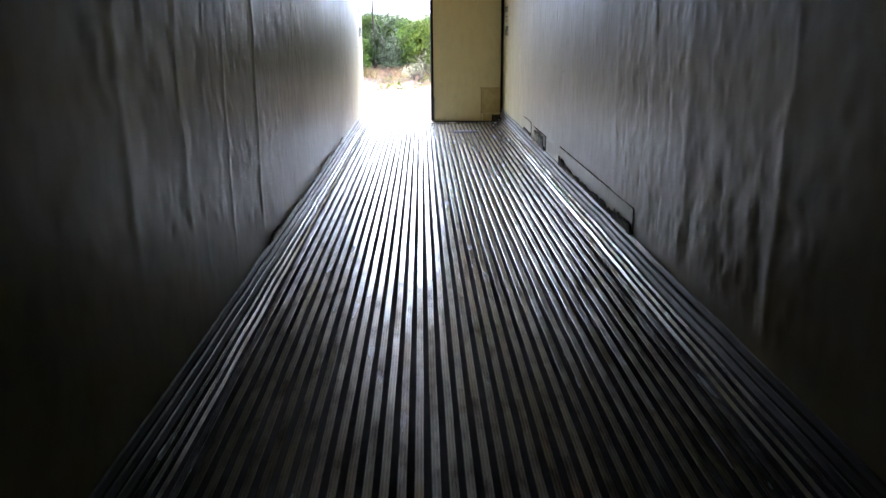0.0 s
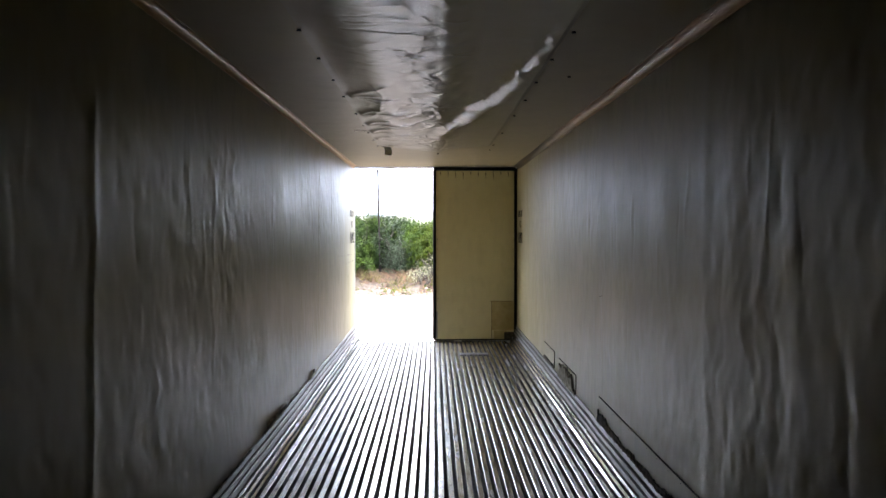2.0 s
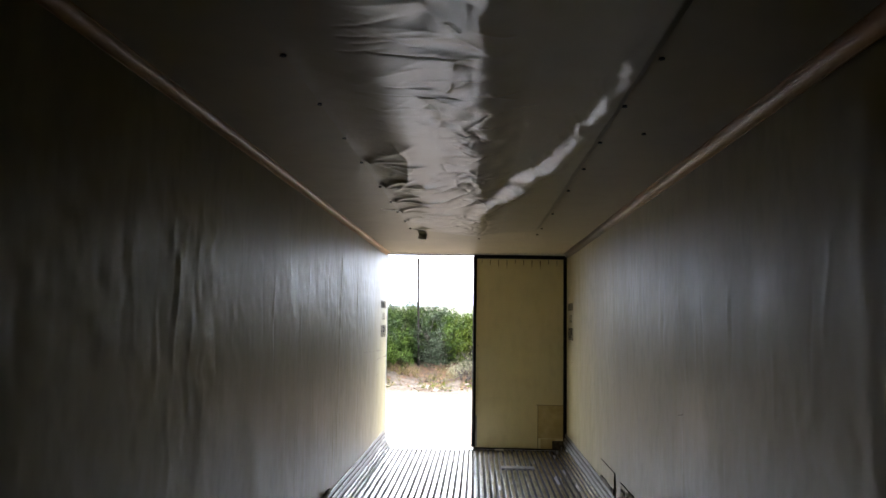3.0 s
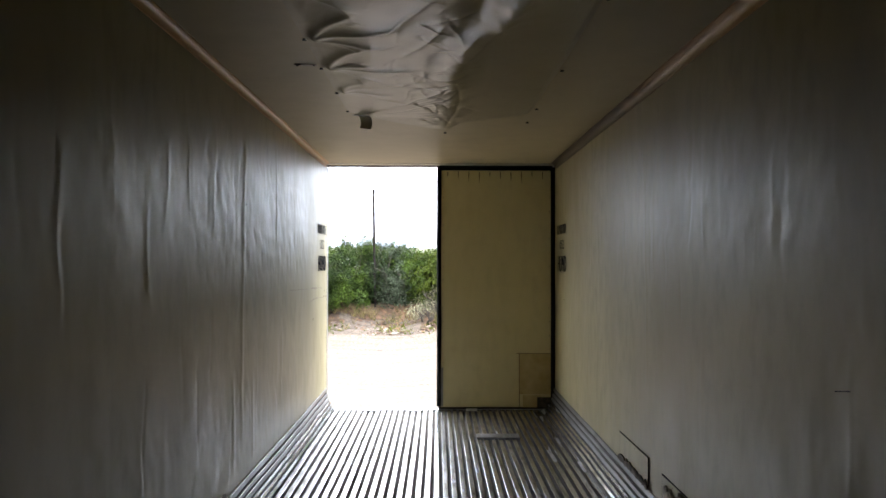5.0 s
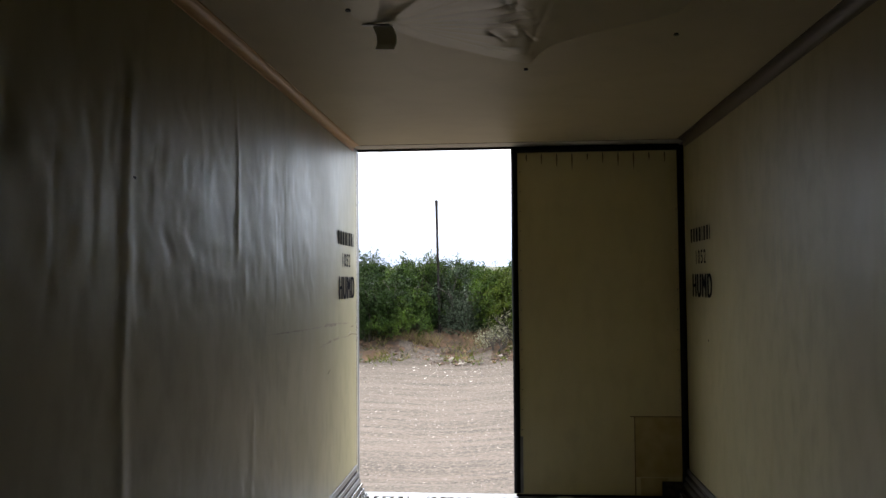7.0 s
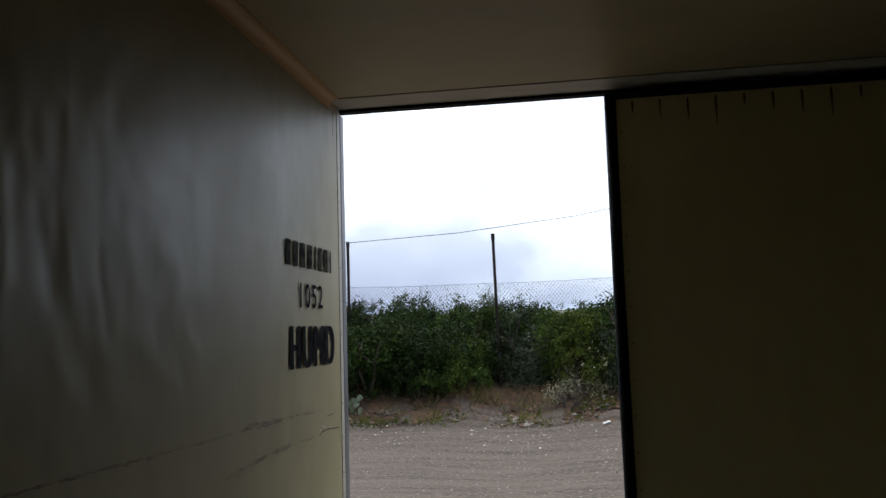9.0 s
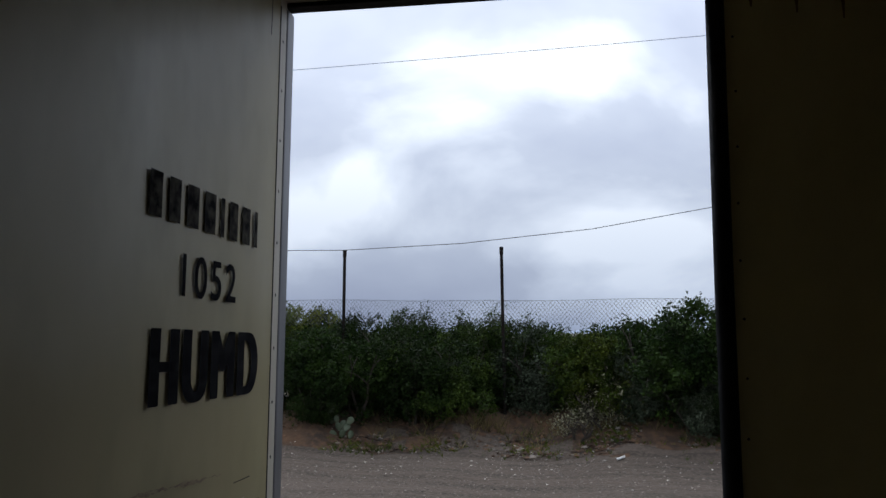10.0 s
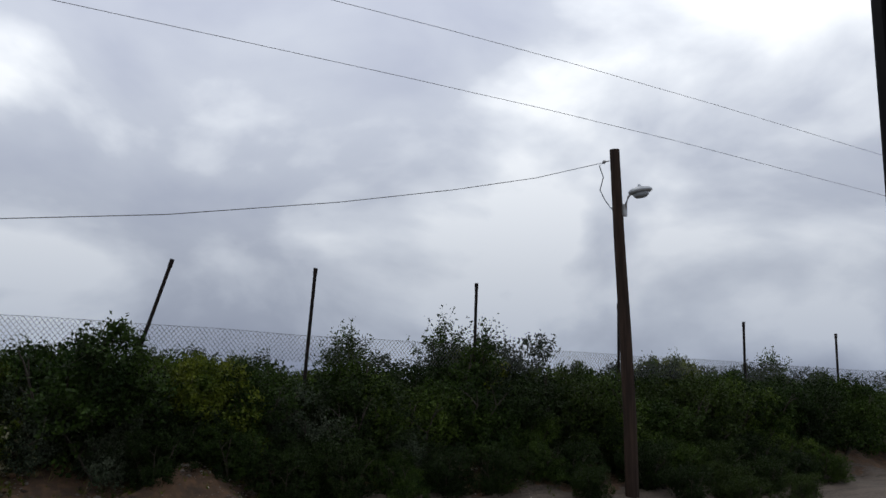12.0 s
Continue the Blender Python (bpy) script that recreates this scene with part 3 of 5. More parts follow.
part("edge_panel", bm, CREAM_EDGE, door, "pale wedge narrowing downwards")
boxed("edge_panel", (DX0 + 0.004, DX0 + 0.04, 0.042, 0.0655, 1.56, HEAD - 0.02), CREAM_EDGE, door, "dull cream edge panel", bevel=0.003)
boxed("edge_panel", (DX0 + 0.006, DX0 + 0.04, 0.042, 0.0655, 0.0, 1.559), GREY_EDGE, door, "dark lower edge panel", bevel=0.003)
boxed("edge_bead", (DX0 + 0.001, DX0 + 0.03, 0.0388, 0.0415, 0.0, HEAD - 0.02), CREAM_EDGE, door, "narrow pale bead", bevel=0.001)
boxed("seal_holder", (DX0 + 0.002, DX0 + 0.03, 0.018, 0.0385, 0.0, HEAD - 0.02), RUBBER, door, "black seal holder")
boxed("door_skin", (DX0 + 0.05, W + 0.07, 0.164, 0.18, -0.05, HEAD + 0.06), BODY, door, "white outer door skin")
boxed("bottom_edge_guard", (DX0 + 0.010, DX0 + 0.045, -0.002, 0.002, 0.03, 0.45), STEEL, door, "scuffed grey edge guard")
for i in range(3):
    bm = bmesh.new()
    bmesh.ops.create_cone(bm, cap_ends=True, segments=10, radius1=0.0038, radius2=0.003, depth=0.0046)
    ob = part("bolt", bm, SCREW, door)
    ob.location, ob.rotation_euler = (DX0 + 0.014, 0.081, 1.781 + i * 0.28), (0, radians(90), 0)
bm0 = bmesh.new()
bmesh.ops.create_uvsphere(bm0, u_segments=8, v_segments=5, radius=0.0034)
rivet_me = part("rivet", bm0, SCREW, door)
rivet_me.location, rivet_me.scale = (DX0 + 0.042, 0.001, 0.2), (1, 0.4, 1)
for z in np.arange(0.35, HEAD - 0.1, 0.15):
    for x in (DX0 + 0.042, DX1 - 0.02):
        ob = new("rivet", rivet_me.data)
        ob.parent, ob.location, ob.scale = door, (x + 0.003 * math.sin(z * 9), 0.001, z), (1, 0.4, 1)
for x in np.arange(0.08, DX1 - 0.05, 0.115):
    ob = new("rivet", rivet_me.data)
    ob.parent, ob.location, ob.scale = door, (x, 0.001, HEAD - 0.080), (1.2, 0.4, 4.2)
# repair sheets low on the door
boxed("repair_sheet", (0.865, DX1 - 0.006, -0.003, 0.002, 0.16, 0.60), PATCH, door, "yellowed square repair sheet", bevel=0.001)
boxed("repair_sheet", (0.90, 1.10, -0.004, 0.0025, 0.02, 0.152), PATCH, door, "small square repair sheet", bevel=0.001)
boxed("scuffed_corner", (1.055, DX1 - 0.004, -0.006, -0.0045, 0.02, 0.13), TORN, door, "dark worn corner")
RUSTY = material("rust_brown_joint_dirt", (0.16, 0.095, 0.035), 0.8, var=(0.33, 0.24, 0.11), scale=14.0)
boxed("sheet_edge", (0.858, 0.866, -0.0025, 0.001, 0.02, 0.606), RUSTY, door, "rust-brown joint line")
boxed("sheet_edge", (0.830, DX1 - 0.006, -0.0025, 0.001, 0.601, 0.607), RUSTY, door, "rust-brown joint line")
# rust runs below the top rivets
for k, x in enumerate(np.arange(0.08, DX1 - 0.05, 0.115)):
    L = 0.03 + 0.07 * ((k * 5) % 4) / 3
    V = [(x - 0.006, 0.0006, HEAD - 0.09), (x + 0.006, 0.0006, HEAD - 0.09), (x + 0.002, 0.0006, HEAD - 0.09 - L), (x - 0.001, 0.0006, HEAD - 0.09 - L)]
    obj("rust_run", V, [(0, 3, 2, 1)], RUSTY, door, "thin brown rust run")

# ---------------------------------------------------------------- things inside
def sagging_sheet():
    xs, ys = np.linspace(-0.66, 0.66, 210), np.concatenate([np.linspace(-14.5, -9.6, 180)[:-1], np.linspace(-9.6, -2.15, 1250)])
    Y, X = np.meshgrid(ys, xs, indexing="ij")
    r = np.random.RandomState(60)
    u, v = (Y + 14.5) / 12.4, (X + 0.66) / 1.32

    def step(t):
        t = np.clip(t, 0, 1)
        return t * t * (3 - 2 * t)

    def crease(xa, ya, xb, yb, amp, wd, sharp=True, skew=1.0):
        """A fold from a to b; skew makes the flank to the right of its line narrower."""
        dx, dy = xb - xa, yb - ya
        L = math.hypot(dx, dy)
        a, b = np.searchsorted(ys, (min(ya, yb) - 0.5 * L - 6 * wd, max(ya, yb) + 0.5 * L + 6 * wd))
        out = np.zeros_like(X)
        x_, y_ = X[a:b], Y[a:b]
        t = ((x_ - xa) * dx + (y_ - ya) * dy) / (L * L)
        d = ((x_ - xa) * dy - (y_ - ya) * dx) / L
        d = d + 0.018 * L * np.sin(t * 5.0 + xa * 9 + ya)
        d = np.where(d > 0, d * skew, d)
        along = step(t / 0.22 + 0.3) * step((1 - t) / 0.3 + 0.2)
        q = np.abs(d) / wd
        prof = np.exp(-q * 1.2) * (1 - 0.25 * np.exp(-q * 8)) if sharp else np.exp(-q * q)
        out[a:b] = amp * along * prof
        return out

    # the free end runs from the bracket to the middle of the ceiling
    end = -2.22 - 0.75 * np.clip((0.05 - X) / 0.7, 0, 1) ** 1.3 - 0.5 * np.clip((X - 0.05) / 0.6, 0, 1)
    s_in = step((end - Y) / 2.6)
    # hangs down from the screwed left edge, level in the middle, nearly flat on the other side
    left = step((X + 0.655) / 0.36)
    right = 1 - 0.72 * step((X - 0.02) / 0.22)
    h = 0.050 * left * right * (0.15 + 0.85 * s_in)
    # the long slanting fold on the flat side
    fx = np.interp(Y, [-9.2, -8.2, -7.5, -6.9, -6.35, -5.7, -5.0, -4.3], [0.625, 0.595, 0.565, 0.53, 0.45, 0.33, 0.17, 0.05])
    fw = np.interp(Y, [-9.2, -8.2, -7.5, -6.9, -6.35, -5.7, -5.0, -4.3], [0.05, 0.062, 0.078, 0.11, 0.15, 0.19, 0.19, 0.14])
    fx = fx + 0.022 * smooth_noise(u, v, 65, 70, 2) + 0.010 * smooth_noise(u, v, 66, 170, 2)
    fa = np.interp(Y, [-9.4, -8.4, -7.4, -6.4, -5.4, -4.6, -4.0], [0, 0.010, 0.024, 0.042, 0.048, 0.030, 0]) * (0.82 + 0.34 * smooth_noise(u, v, 91, 46, 3))
    fa = fa + 0.004 * smooth_noise(u, v, 92, 120, 22) * (fa > 0.002)
    d = X - fx
    flank = np.where(d < 0, step(1 + d / fw), np.exp(-(d / 0.04) ** 2) * 0.35 + 0.65 * np.exp(-(d / 0.11) ** 2))
    h = h + fa * flank * np.clip((0.655 - X) / 0.05, 0, 1)
    mid = band(X, -0.42, -0.02, 0.10)
    w = np.zeros_like(X)
    # pulls from the screws into the sheet
    for y0 in (-6.55, -5.7, -5.0, -4.43, -3.8):
        for k in range(4):
            a = radians(-28 + 24 * k + 12 * r.rand())
            L = 0.22 + 0.26 * r.rand()
            w += crease(-0.64, y0, -0.64 + 1.15 * L * math.cos(a), y0 - 1.8 * L * math.sin(a), 0.015 + 0.011 * r.rand(), 0.026 + 0.022 * r.rand())
    # crumpled middle
    for xa, ya, xb, yb, amp, wd in ((-0.40, -7.15, -0.37, -6.60, 0.012, 0.025), (-0.37, -6.62, -0.58, -5.35, 0.014, 0.03), (-0.36, -6.0, -0.18, -5.75, 0.012, 0.03), (-0.30, -5.6, -0.1, -6.1, 0.010, 0.025),
                                    (-0.02, -6.75, 0.06, -6.95, 0.016, 0.02), (-0.03, -6.55, 0.03, -6.3, 0.014, 0.02), (-0.25, -5.2, 0.02, -5.9, 0.010, 0.02), (-0.2, -4.8, 0.04, -5.4, 0.010, 0.02),
                                    (-0.1, -7.3, 0.03, -7.05, 0.008, 0.02), (-0.07, -7.6, 0.02, -7.35, 0.007, 0.018), (0.03, -6.5, 0.03, -5.6, 0.006, 0.02), (0.07, -4.9, 0.17, -5.25, 0.008, 0.02)):
        w += crease(xa, ya, xb, yb, amp, wd)
    for _ in range(46):
        x0, y0 = -0.5 + 0.6 * r.rand(), -6.9 + 3.3 * r.rand()
        a = math.atan2(-2.95 - y0, -0.6 - x0) + 0.7 * r.randn()
        L = 0.10 + 0.28 * r.rand()
        w += crease(x0, y0, x0 + 0.5 * L * math.cos(a), y0 + L * math.sin(a), (0.003 + 0.006 * r.rand()) * (1 if r.rand() < 0.7 else -1), 0.010 + 0.014 * r.rand())
    # short pleats over the flank of the long fold
    for _ in range(40):
        y0 = -8.0 + 3.0 * r.rand()
        x0 = float(np.interp(y0, [-8.2, -7.5, -6.9, -6.35, -5.7], [0.595, 0.565, 0.53, 0.45, 0.33])) - 0.02 - 0.08 * r.rand()
        w += crease(x0, y0, x0 - 0.03 - 0.05 * r.rand(), y0 - 0.12 - 0.22 * r.rand(), 0.0015 + 0.003 * r.rand(), 0.012 + 0.012 * r.rand())
    # rays from the bracket to the seam
    for k in range(13):
        t = (k + 0.5 * r.rand()) / 13
        xb, yb = 0.075 - 0.03 * t, -4.2 + 1.85 * t
        w += crease(-0.53, -2.98, xb, yb, (0.012 if k % 4 == 0 else 0.006) * (0.8 + 0.4 * r.rand()), 0.014 + 0.008 * r.rand())
    w += crease(0.085, -4.25, 0.06, -2.3, -0.006, 0.016)
    # cross wrinkles on the level strip further in
    for _ in range(60):
        y0 = -9.5 + 2.1 * r.rand()
        x0 = -0.48 + 0.36 * r.rand()
        L = 0.08 + 0.2 * r.rand()
        w += crease(x0, y0, x0 + L, y0 + 0.10 * r.randn(), (0.0015 + 0.0035 * r.rand()) * (1 if r.rand() < 0.6 else -1), 0.012 + 0.016 * r.rand())
    w += crease(-0.36, -8.57, 0.06, -8.48, -0.007, 0.008) + crease(-0.34, -8.08, 0.0, -8.0, -0.006, 0.008) + crease(-0.3, -9.15, 0.02, -9.1, -0.005, 0.008)
    # crinkles along the middle, where the two halves meet
    for _ in range(120):
        y0 = -9.8 + 7.0 * r.rand()
        x0 = -0.06 + 0.07 * r.randn()
        a = radians(35 + 40 * r.randn())
        L = 0.07 + 0.14 * r.rand()
        w += crease(x0, y0, x0 + L * math.cos(a), y0 + 1.6 * L * math.sin(a), (0.003 + 0.005 * r.rand()) * (1 if r.rand() < 0.6 else -1), 0.008 + 0.012 * r.rand())
    # gentle uneven sag over the whole sheet
    w += 0.0034 * smooth_noise(u, v, 81, 60, 8) + 0.0010 * smooth_noise(u, v, 82, 130, 12) + 0.0085 * band(X, -0.12, 0.10, 0.14) * smooth_noise(u, v, 83, 110, 14)
    # seam along the middle, kinked
    xs_ = 0.005 + 0.06 * step((Y + 4.6) / 2.2) + 0.006 * smooth_noise(u, v, 69, 160, 1)
    w += -0.0020 * np.exp(-np.abs(X - xs_) / 0.010) * band(Y, -9.5, -2.6, 0.3) * (0.5 + 0.5 * smooth_noise(u, v, 68, 120, 1))
    w += 0.004 * smooth_noise(u, v, 61, 36, 4) + (0.0004 + 0.0016 * mid) * smooth_noise(u, v, 62, 120, 8) + 0.0012 * smooth_noise(u, v, 64, 60, 6) * band(X, 0.05, 0.6, 0.1)
    edge = np.clip((X + 0.66) / 0.05, 0, 1) * np.clip((0.66 - X) / 0.05, 0, 1) * step((end - Y) / 0.45)
    h = (h + 0.72 * w) * edge
    h = 0.5 * (h + np.sqrt(h * h + 0.003 ** 2))
    Z = H - 0.0042 - h
    Z = np.where(Y > end, H - 0.0057, Z)
    # the flat side lies tight against the ceiling at its border
    Z += 0.014 * step((X - 0.03) / 0.15) * (1 - step((end - Y) / 0.6)) + 0.005 * (1 - step((end - Y) / 0.35)) + 0.010 * step((X - 0.60) / 0.05)
    Yc = np.minimum(Y, end)
    ob = grid_mesh("ceiling_sheet", np.stack([X, Yc, Z], -1), SHEET, smooth=True)
    return tagged(ob, "glossy sagging liner sheet, wrinkled, screwed under the ceiling", "liner sheet")


sheet = sagging_sheet()
bm = bmesh.new()
bmesh.ops.create_cone(bm, cap_ends=True, segments=10, radius1=0.0115, radius2=0.009, depth=0.008)
screw0 = part("screw", bm, SCREW, sheet)
screw0.location = (-0.652, -3.2, H - 0.022)
for x, y in [(-0.652, -3.8), (-0.655, -4.43), (-0.652, -5.0), (-0.65, -5.7), (-0.655, -6.55), (-0.65, -7.18), (-0.65, -7.82), (-0.655, -8.45), (-0.65, -9.1), (0.03, -2.28), (0.64, -2.77), (0.645, -3.3), (0.65, -4.4), (0.65, -5.6), (0.65, -6.4),
             (0.64, -7.11), (0.64, -7.8), (0.655, -8.42), (0.82, -7.3), (0.65, -9.6), (-0.645, -10.3), (0.65, -10.6)]:
    ob = new("screw", screw0.data)
    ob.parent, ob.location = sheet, (x, y, H - 0.022)


def ceiling_bracket():
    """A bent metal tab hanging from the ceiling."""
    V, F = [], []
    n = 10
    for j, x in enumerate((-0.05, 0.05)):
        for i in range(n):
            t = i / (n - 1)
            y, z = -0.035 + 0.05 * math.sin(t * 2.2), -0.006 - 0.085 * t ** 1.3
            V.append((x * (1 - 0.12 * t), y, z))
    for i in range(n - 1):
        F.append((i, i + 1, n + i + 1, n + i))
    m = len(V)
    V += [(x, y + 0.006, z) for x, y, z in V]
    F += [tuple(m + k for k in f[::-1]) for f in F]
    F += [(0, n, m + n, m), (n - 1, m + n - 1, m + 2 * n - 1, 2 * n - 1)]
    for i in range(n - 1):
        F += [(i, m + i, m + i + 1, i + 1), (n + i, n + i + 1, m + n + i + 1, m + n + i)]
    ob = obj("ceiling_bracket", V, F, material("pale_bent_tab", (0.78, 0.76, 0.70), 0.4, var=(0.7, 0.68, 0.62), scale=9.0), smooth=False)
    ob.location, ob.rotation_euler = (-0.545, -2.95, H - 0.008), (0, radians(9), radians(-24))
    return tagged(ob, "bent grey metal tab hanging from the ceiling", "bracket")


br = ceiling_bracket()
boxed("fixing_plate", (-0.09, 0.05, -0.05, -0.028, -0.008, -0.002), STEEL, br)

STRIP = material("dirty_brown_strip", (0.36, 0.29, 0.20), 0.4, var=(0.24, 0.19, 0.13), scale=14.0)
strip = boxed("ceiling_strip", (-0.80, -0.68, -4.45, -4.42, H - 0.0050, H - 0.0025), STRIP, bevel=0.001)
tagged(strip, "short dirty brown strip screwed to the ceiling", "strip")
for x in (-0.785, -0.695):
    ob = new("screw", screw0.data)
    ob.parent, ob.location, ob.scale = strip, (x, -4.435, H - 0.0065), (0.5, 0.5, 0.5)

# plates on the floor
plate = boxed("floor_plate", (0.33, 0.72, -1.47, -1.30, 0.0015, 0.012), ALU_KICK, bevel=0.003)
tagged(plate, "flat aluminium plate lying across the floor rails", "plate")
CLIP = material("bright_worn_clip", (0.72, 0.72, 0.72), 0.35, metal=0.4, var=(0.55, 0.55, 0.54), scale=12.0)
for x0, x1 in ((-0.82, -0.69), (-0.34, -0.20), (0.28, 0.40)):
    p = boxed("sill_clip", (x0, x1, -0.115, 0.02, 0.0012, 0.007), CLIP, bevel=0.002)
    tagged(p, "small bright metal clip on the door sill", "clip", group="sill clips")


def torn_strip(name, s, y0, y1, z0, z1, seed, mat, depth=0.006):
    """A ragged dark gap or exposed patch at the foot of a wall."""
    r = np.random.RandomState(seed)
    n = max(8, int((y1 - y0) / 0.028))
    ys = np.linspace(y0, y1, n)
    top = z1 + (r.rand(n) - 0.6) * (z1 - z0) * 0.7
    bot = z0 + (r.rand(n) - 0.4) * (z1 - z0) * 0.35
    top[0] = bot[0] + 0.01
    top[-1] = bot[-1] + 0.01
    V, F = [], []
    x_out, x_in = s * (wx(s) - 0.012), s * (wx(s) - 0.012 - depth)
    for y, a, b in zip(ys, bot, top):
        V += [(x_out, y, a), (x_in - s * 0.004 * r.rand(), y, a), (x_in - s * 0.006 * r.rand(), y, (a + b) / 2), (x_in, y, b), (x_out, y, b)]
    for i in range(n - 1):
        for k in range(4):
            a = i * 5 + k
            F.append((a, a + 1, a + 6, a + 5))
    return V, F


def wall_repair(s, y0, y1, z0, z1, seed, label, frame_top=True, foam=False):
    base = empty("wall_repair", (0, 0, 0))
    tagged(base, label, "wall repair", group="wall repairs")
    xa, xb = s * (wx(s) - 0.001), s * (wx(s) - 0.0085)
    if frame_top:
        lo, hi = sorted((xa, xb))
        boxed("cover_sheet", (lo, hi, y0 + 0.03, y1 - 0.03, z0 + 0.03, z1), LINER, base, "loose cream cover sheet", bevel=0.0015)
        lo2, hi2 = sorted((s * (wx(s) - 0.001), s * (wx(s) - 0.0078)))
        boxed("torn_edge", (lo2, hi2, y0 + 0.02, y1 - 0.02, z1 + 0.0005, z1 + 0.005), TORN, base, "dark open edge")
        for yy in (y0 + 0.018, y1 - 0.03):
            boxed("torn_edge", (lo2, hi2, yy, yy + 0.004, z0 + 0.03, z1), TORN, base, "dark open edge")
        for y in np.arange(y0 + 0.12, y1 - 0.1, 0.22):
            ob = new("rivet", rivet_me.data)
            ob.parent, ob.location, ob.scale = base, (s * (wx(s) - 0.009), y, z1 - 0.015), (0.4, 1, 1)
    V, F = torn_strip("gap", s, y0, y1, z0 + 0.015, z0 + (0.062 if frame_top else 0.03), seed, TORN)
    obj("torn_gap", V, F, TORN, base, "dark ragged gap")
    if y1 - y0 > 2:
        for ya, yb, hh in ((y0 + 0.01, y0 + 0.55, 0.085), (y0 + 0.8, y0 + 1.3, 0.07), (y1 - 0.4, y1 - 0.02, 0.10)):
            V, F = torn_strip("gap", s, ya, yb, z0 + 0.02, z0 + hh, seed + 20 + int(abs(yb) * 7), TORN, 0.009)
            obj("torn_gap", V, F, TORN, base, "dark ragged gap")
    if foam:
        V, F = torn_strip("foam", s, y0 + 0.1, y1 - 0.08, z0 + 0.03, z1 - 0.03, seed + 5, FOAM, 0.012)
        obj("exposed_foam", V, F, FOAM, base, "pale torn insulation")
    return base


wall_repair(1, -9.25, -6.18, 0.22, 0.42, 3, "long cream repair sheet with torn black lower edge")
wall_repair(1, -5.22, -4.2, 0.20, 0.40, 5, "broken liner patch with torn insulation", foam=True)
wall_repair(1, -3.95, -3.15, 0.22, 0.42, 6, "cream repair sheet with cracked dark edges")
wall_repair(-1, -9.4, -8.9, 0.22, 0.31, 8, "broken liner with torn insulation above the scuff plate", frame_top=False, foam=True)
wall_repair(-1, -6.6, -5.7, 0.22, 0.32, 9, "broken liner with torn insulation above the scuff plate", frame_top=False, foam=True)
wall_repair(-1, -5.6, -5.2, 0.23, 0.34, 10, "torn liner edge above the scuff plate", frame_top=False)
wall_repair(-1, -4.55, -4.1, 0.22, 0.32, 12, "small broken patch with torn insulation", frame_top=False, foam=True)
wall_repair(-1, -7.9, -7.0, 0.22, 0.27, 13, "dark ragged edge above the scuff plate", frame_top=False)


# stencilled marks on both walls
def text_mesh(name, body, width, height, bold, mat, parent):
    cu = bpy.data.curves.new(name, "FONT")
    cu.body = body
    cu.offset = bold
    cu.space_character = 1.2
    cu.size = 1.0
    tmp = bpy.data.objects.new(name, cu)
    scene.collection.objects.link(tmp)
    me = bpy.data.meshes.new_from_object(tmp.evaluated_get(bpy.context.evaluated_depsgraph_get()))
    scene.collection.objects.unlink(tmp)
    bpy.data.objects.remove(tmp)
    co = np.array([v.co[:] for v in me.vertices])
    lo, hi = co.min(0), co.max(0)
    for v in me.vertices:
        v.co = ((v.co.x - lo[0]) / (hi[0] - lo[0]) * width, (v.co.y - lo[1]) / (hi[1] - lo[1]) * height, 0)
    me.materials.clear()
    me.materials.append(mat)
    ob = new(name, me)
    ob.parent = parent
    return ob


def stencil(s):
    base = empty("stencil_marking", (s * (wx(s) - 0.0045), -0.685 if s < 0 else -0.25, 1.50))
    base.rotation_euler = (radians(90), 0, radians(90) if s < 0 else radians(-90))
    tagged(base, "black stencilled letters and numbers on the cream liner", "marking", group="stencil markings")
    # the top word stays plain bars
    x = 0.0
    for w in (0.05, 0.05, 0.056, 0.056, 0.02, 0.048, 0.048, 0.02):
        part("bar", box(bmesh.new(), x, x + w, 0.385, 0.48, 0, 0.0003), INK_WORN, base)
        x += w + 0.0295
    t = text_mesh("number", "1052", 0.28, 0.095, 0.012, INK, base)
    t.location = (0.15, 0.23, 0)
    for dx, dy in ((0, 0), (0.005, 0.001), (0.010, 0), (0.015, 0.001), (0.020, 0), (0.025, 0.001)):
        t = text_mesh("letters", "HUMD", 0.53, 0.159, 0.0, INK, base)
        t.location = (0.03 + dx, dy, 0.005 * dx)


stencil(-1)
stencil(1)

# small scrapes on the liner by the opening
def smear(pts, w, seed):
    """A ragged brown smear along a line on the west wall, thinning and tapering."""
    r = np.random.RandomState(seed)
    ys, zs = [p[0] for p in pts], [p[1] for p in pts]
    n = int((ys[-1] - ys[0]) / 0.012) + 2
    y = np.linspace(ys[0], ys[-1], n)
    half = smooth_noise(np.linspace(0, 1, n), np.zeros(n), seed, max(4, n // 5), 2)
    half = w * np.clip(0.75 + 0.9 * half + 0.25 * r.randn(n), 0.16, 1.9) * np.sin(np.linspace(0.02, math.pi - 0.02, n)) ** 0.5
    z = np.interp(y, ys, zs) + 0.0015 * r.randn(n)
    bm = bmesh.new()
    lo = [bm.verts.new((-W + 0.0050, a, b - h)) for a, b, h in zip(y, z, half)]
    hi = [bm.verts.new((-W + 0.0050, a, b + 0.7 * h)) for a, b, h in zip(y, z, half)]
    for i in range(n - 1):
        bm.faces.new((lo[i], lo[i + 1], hi[i + 1], hi[i]))
    return tagged(part("stain", bm, STAIN), "brown smear on the cream liner", "stain", group="stains")


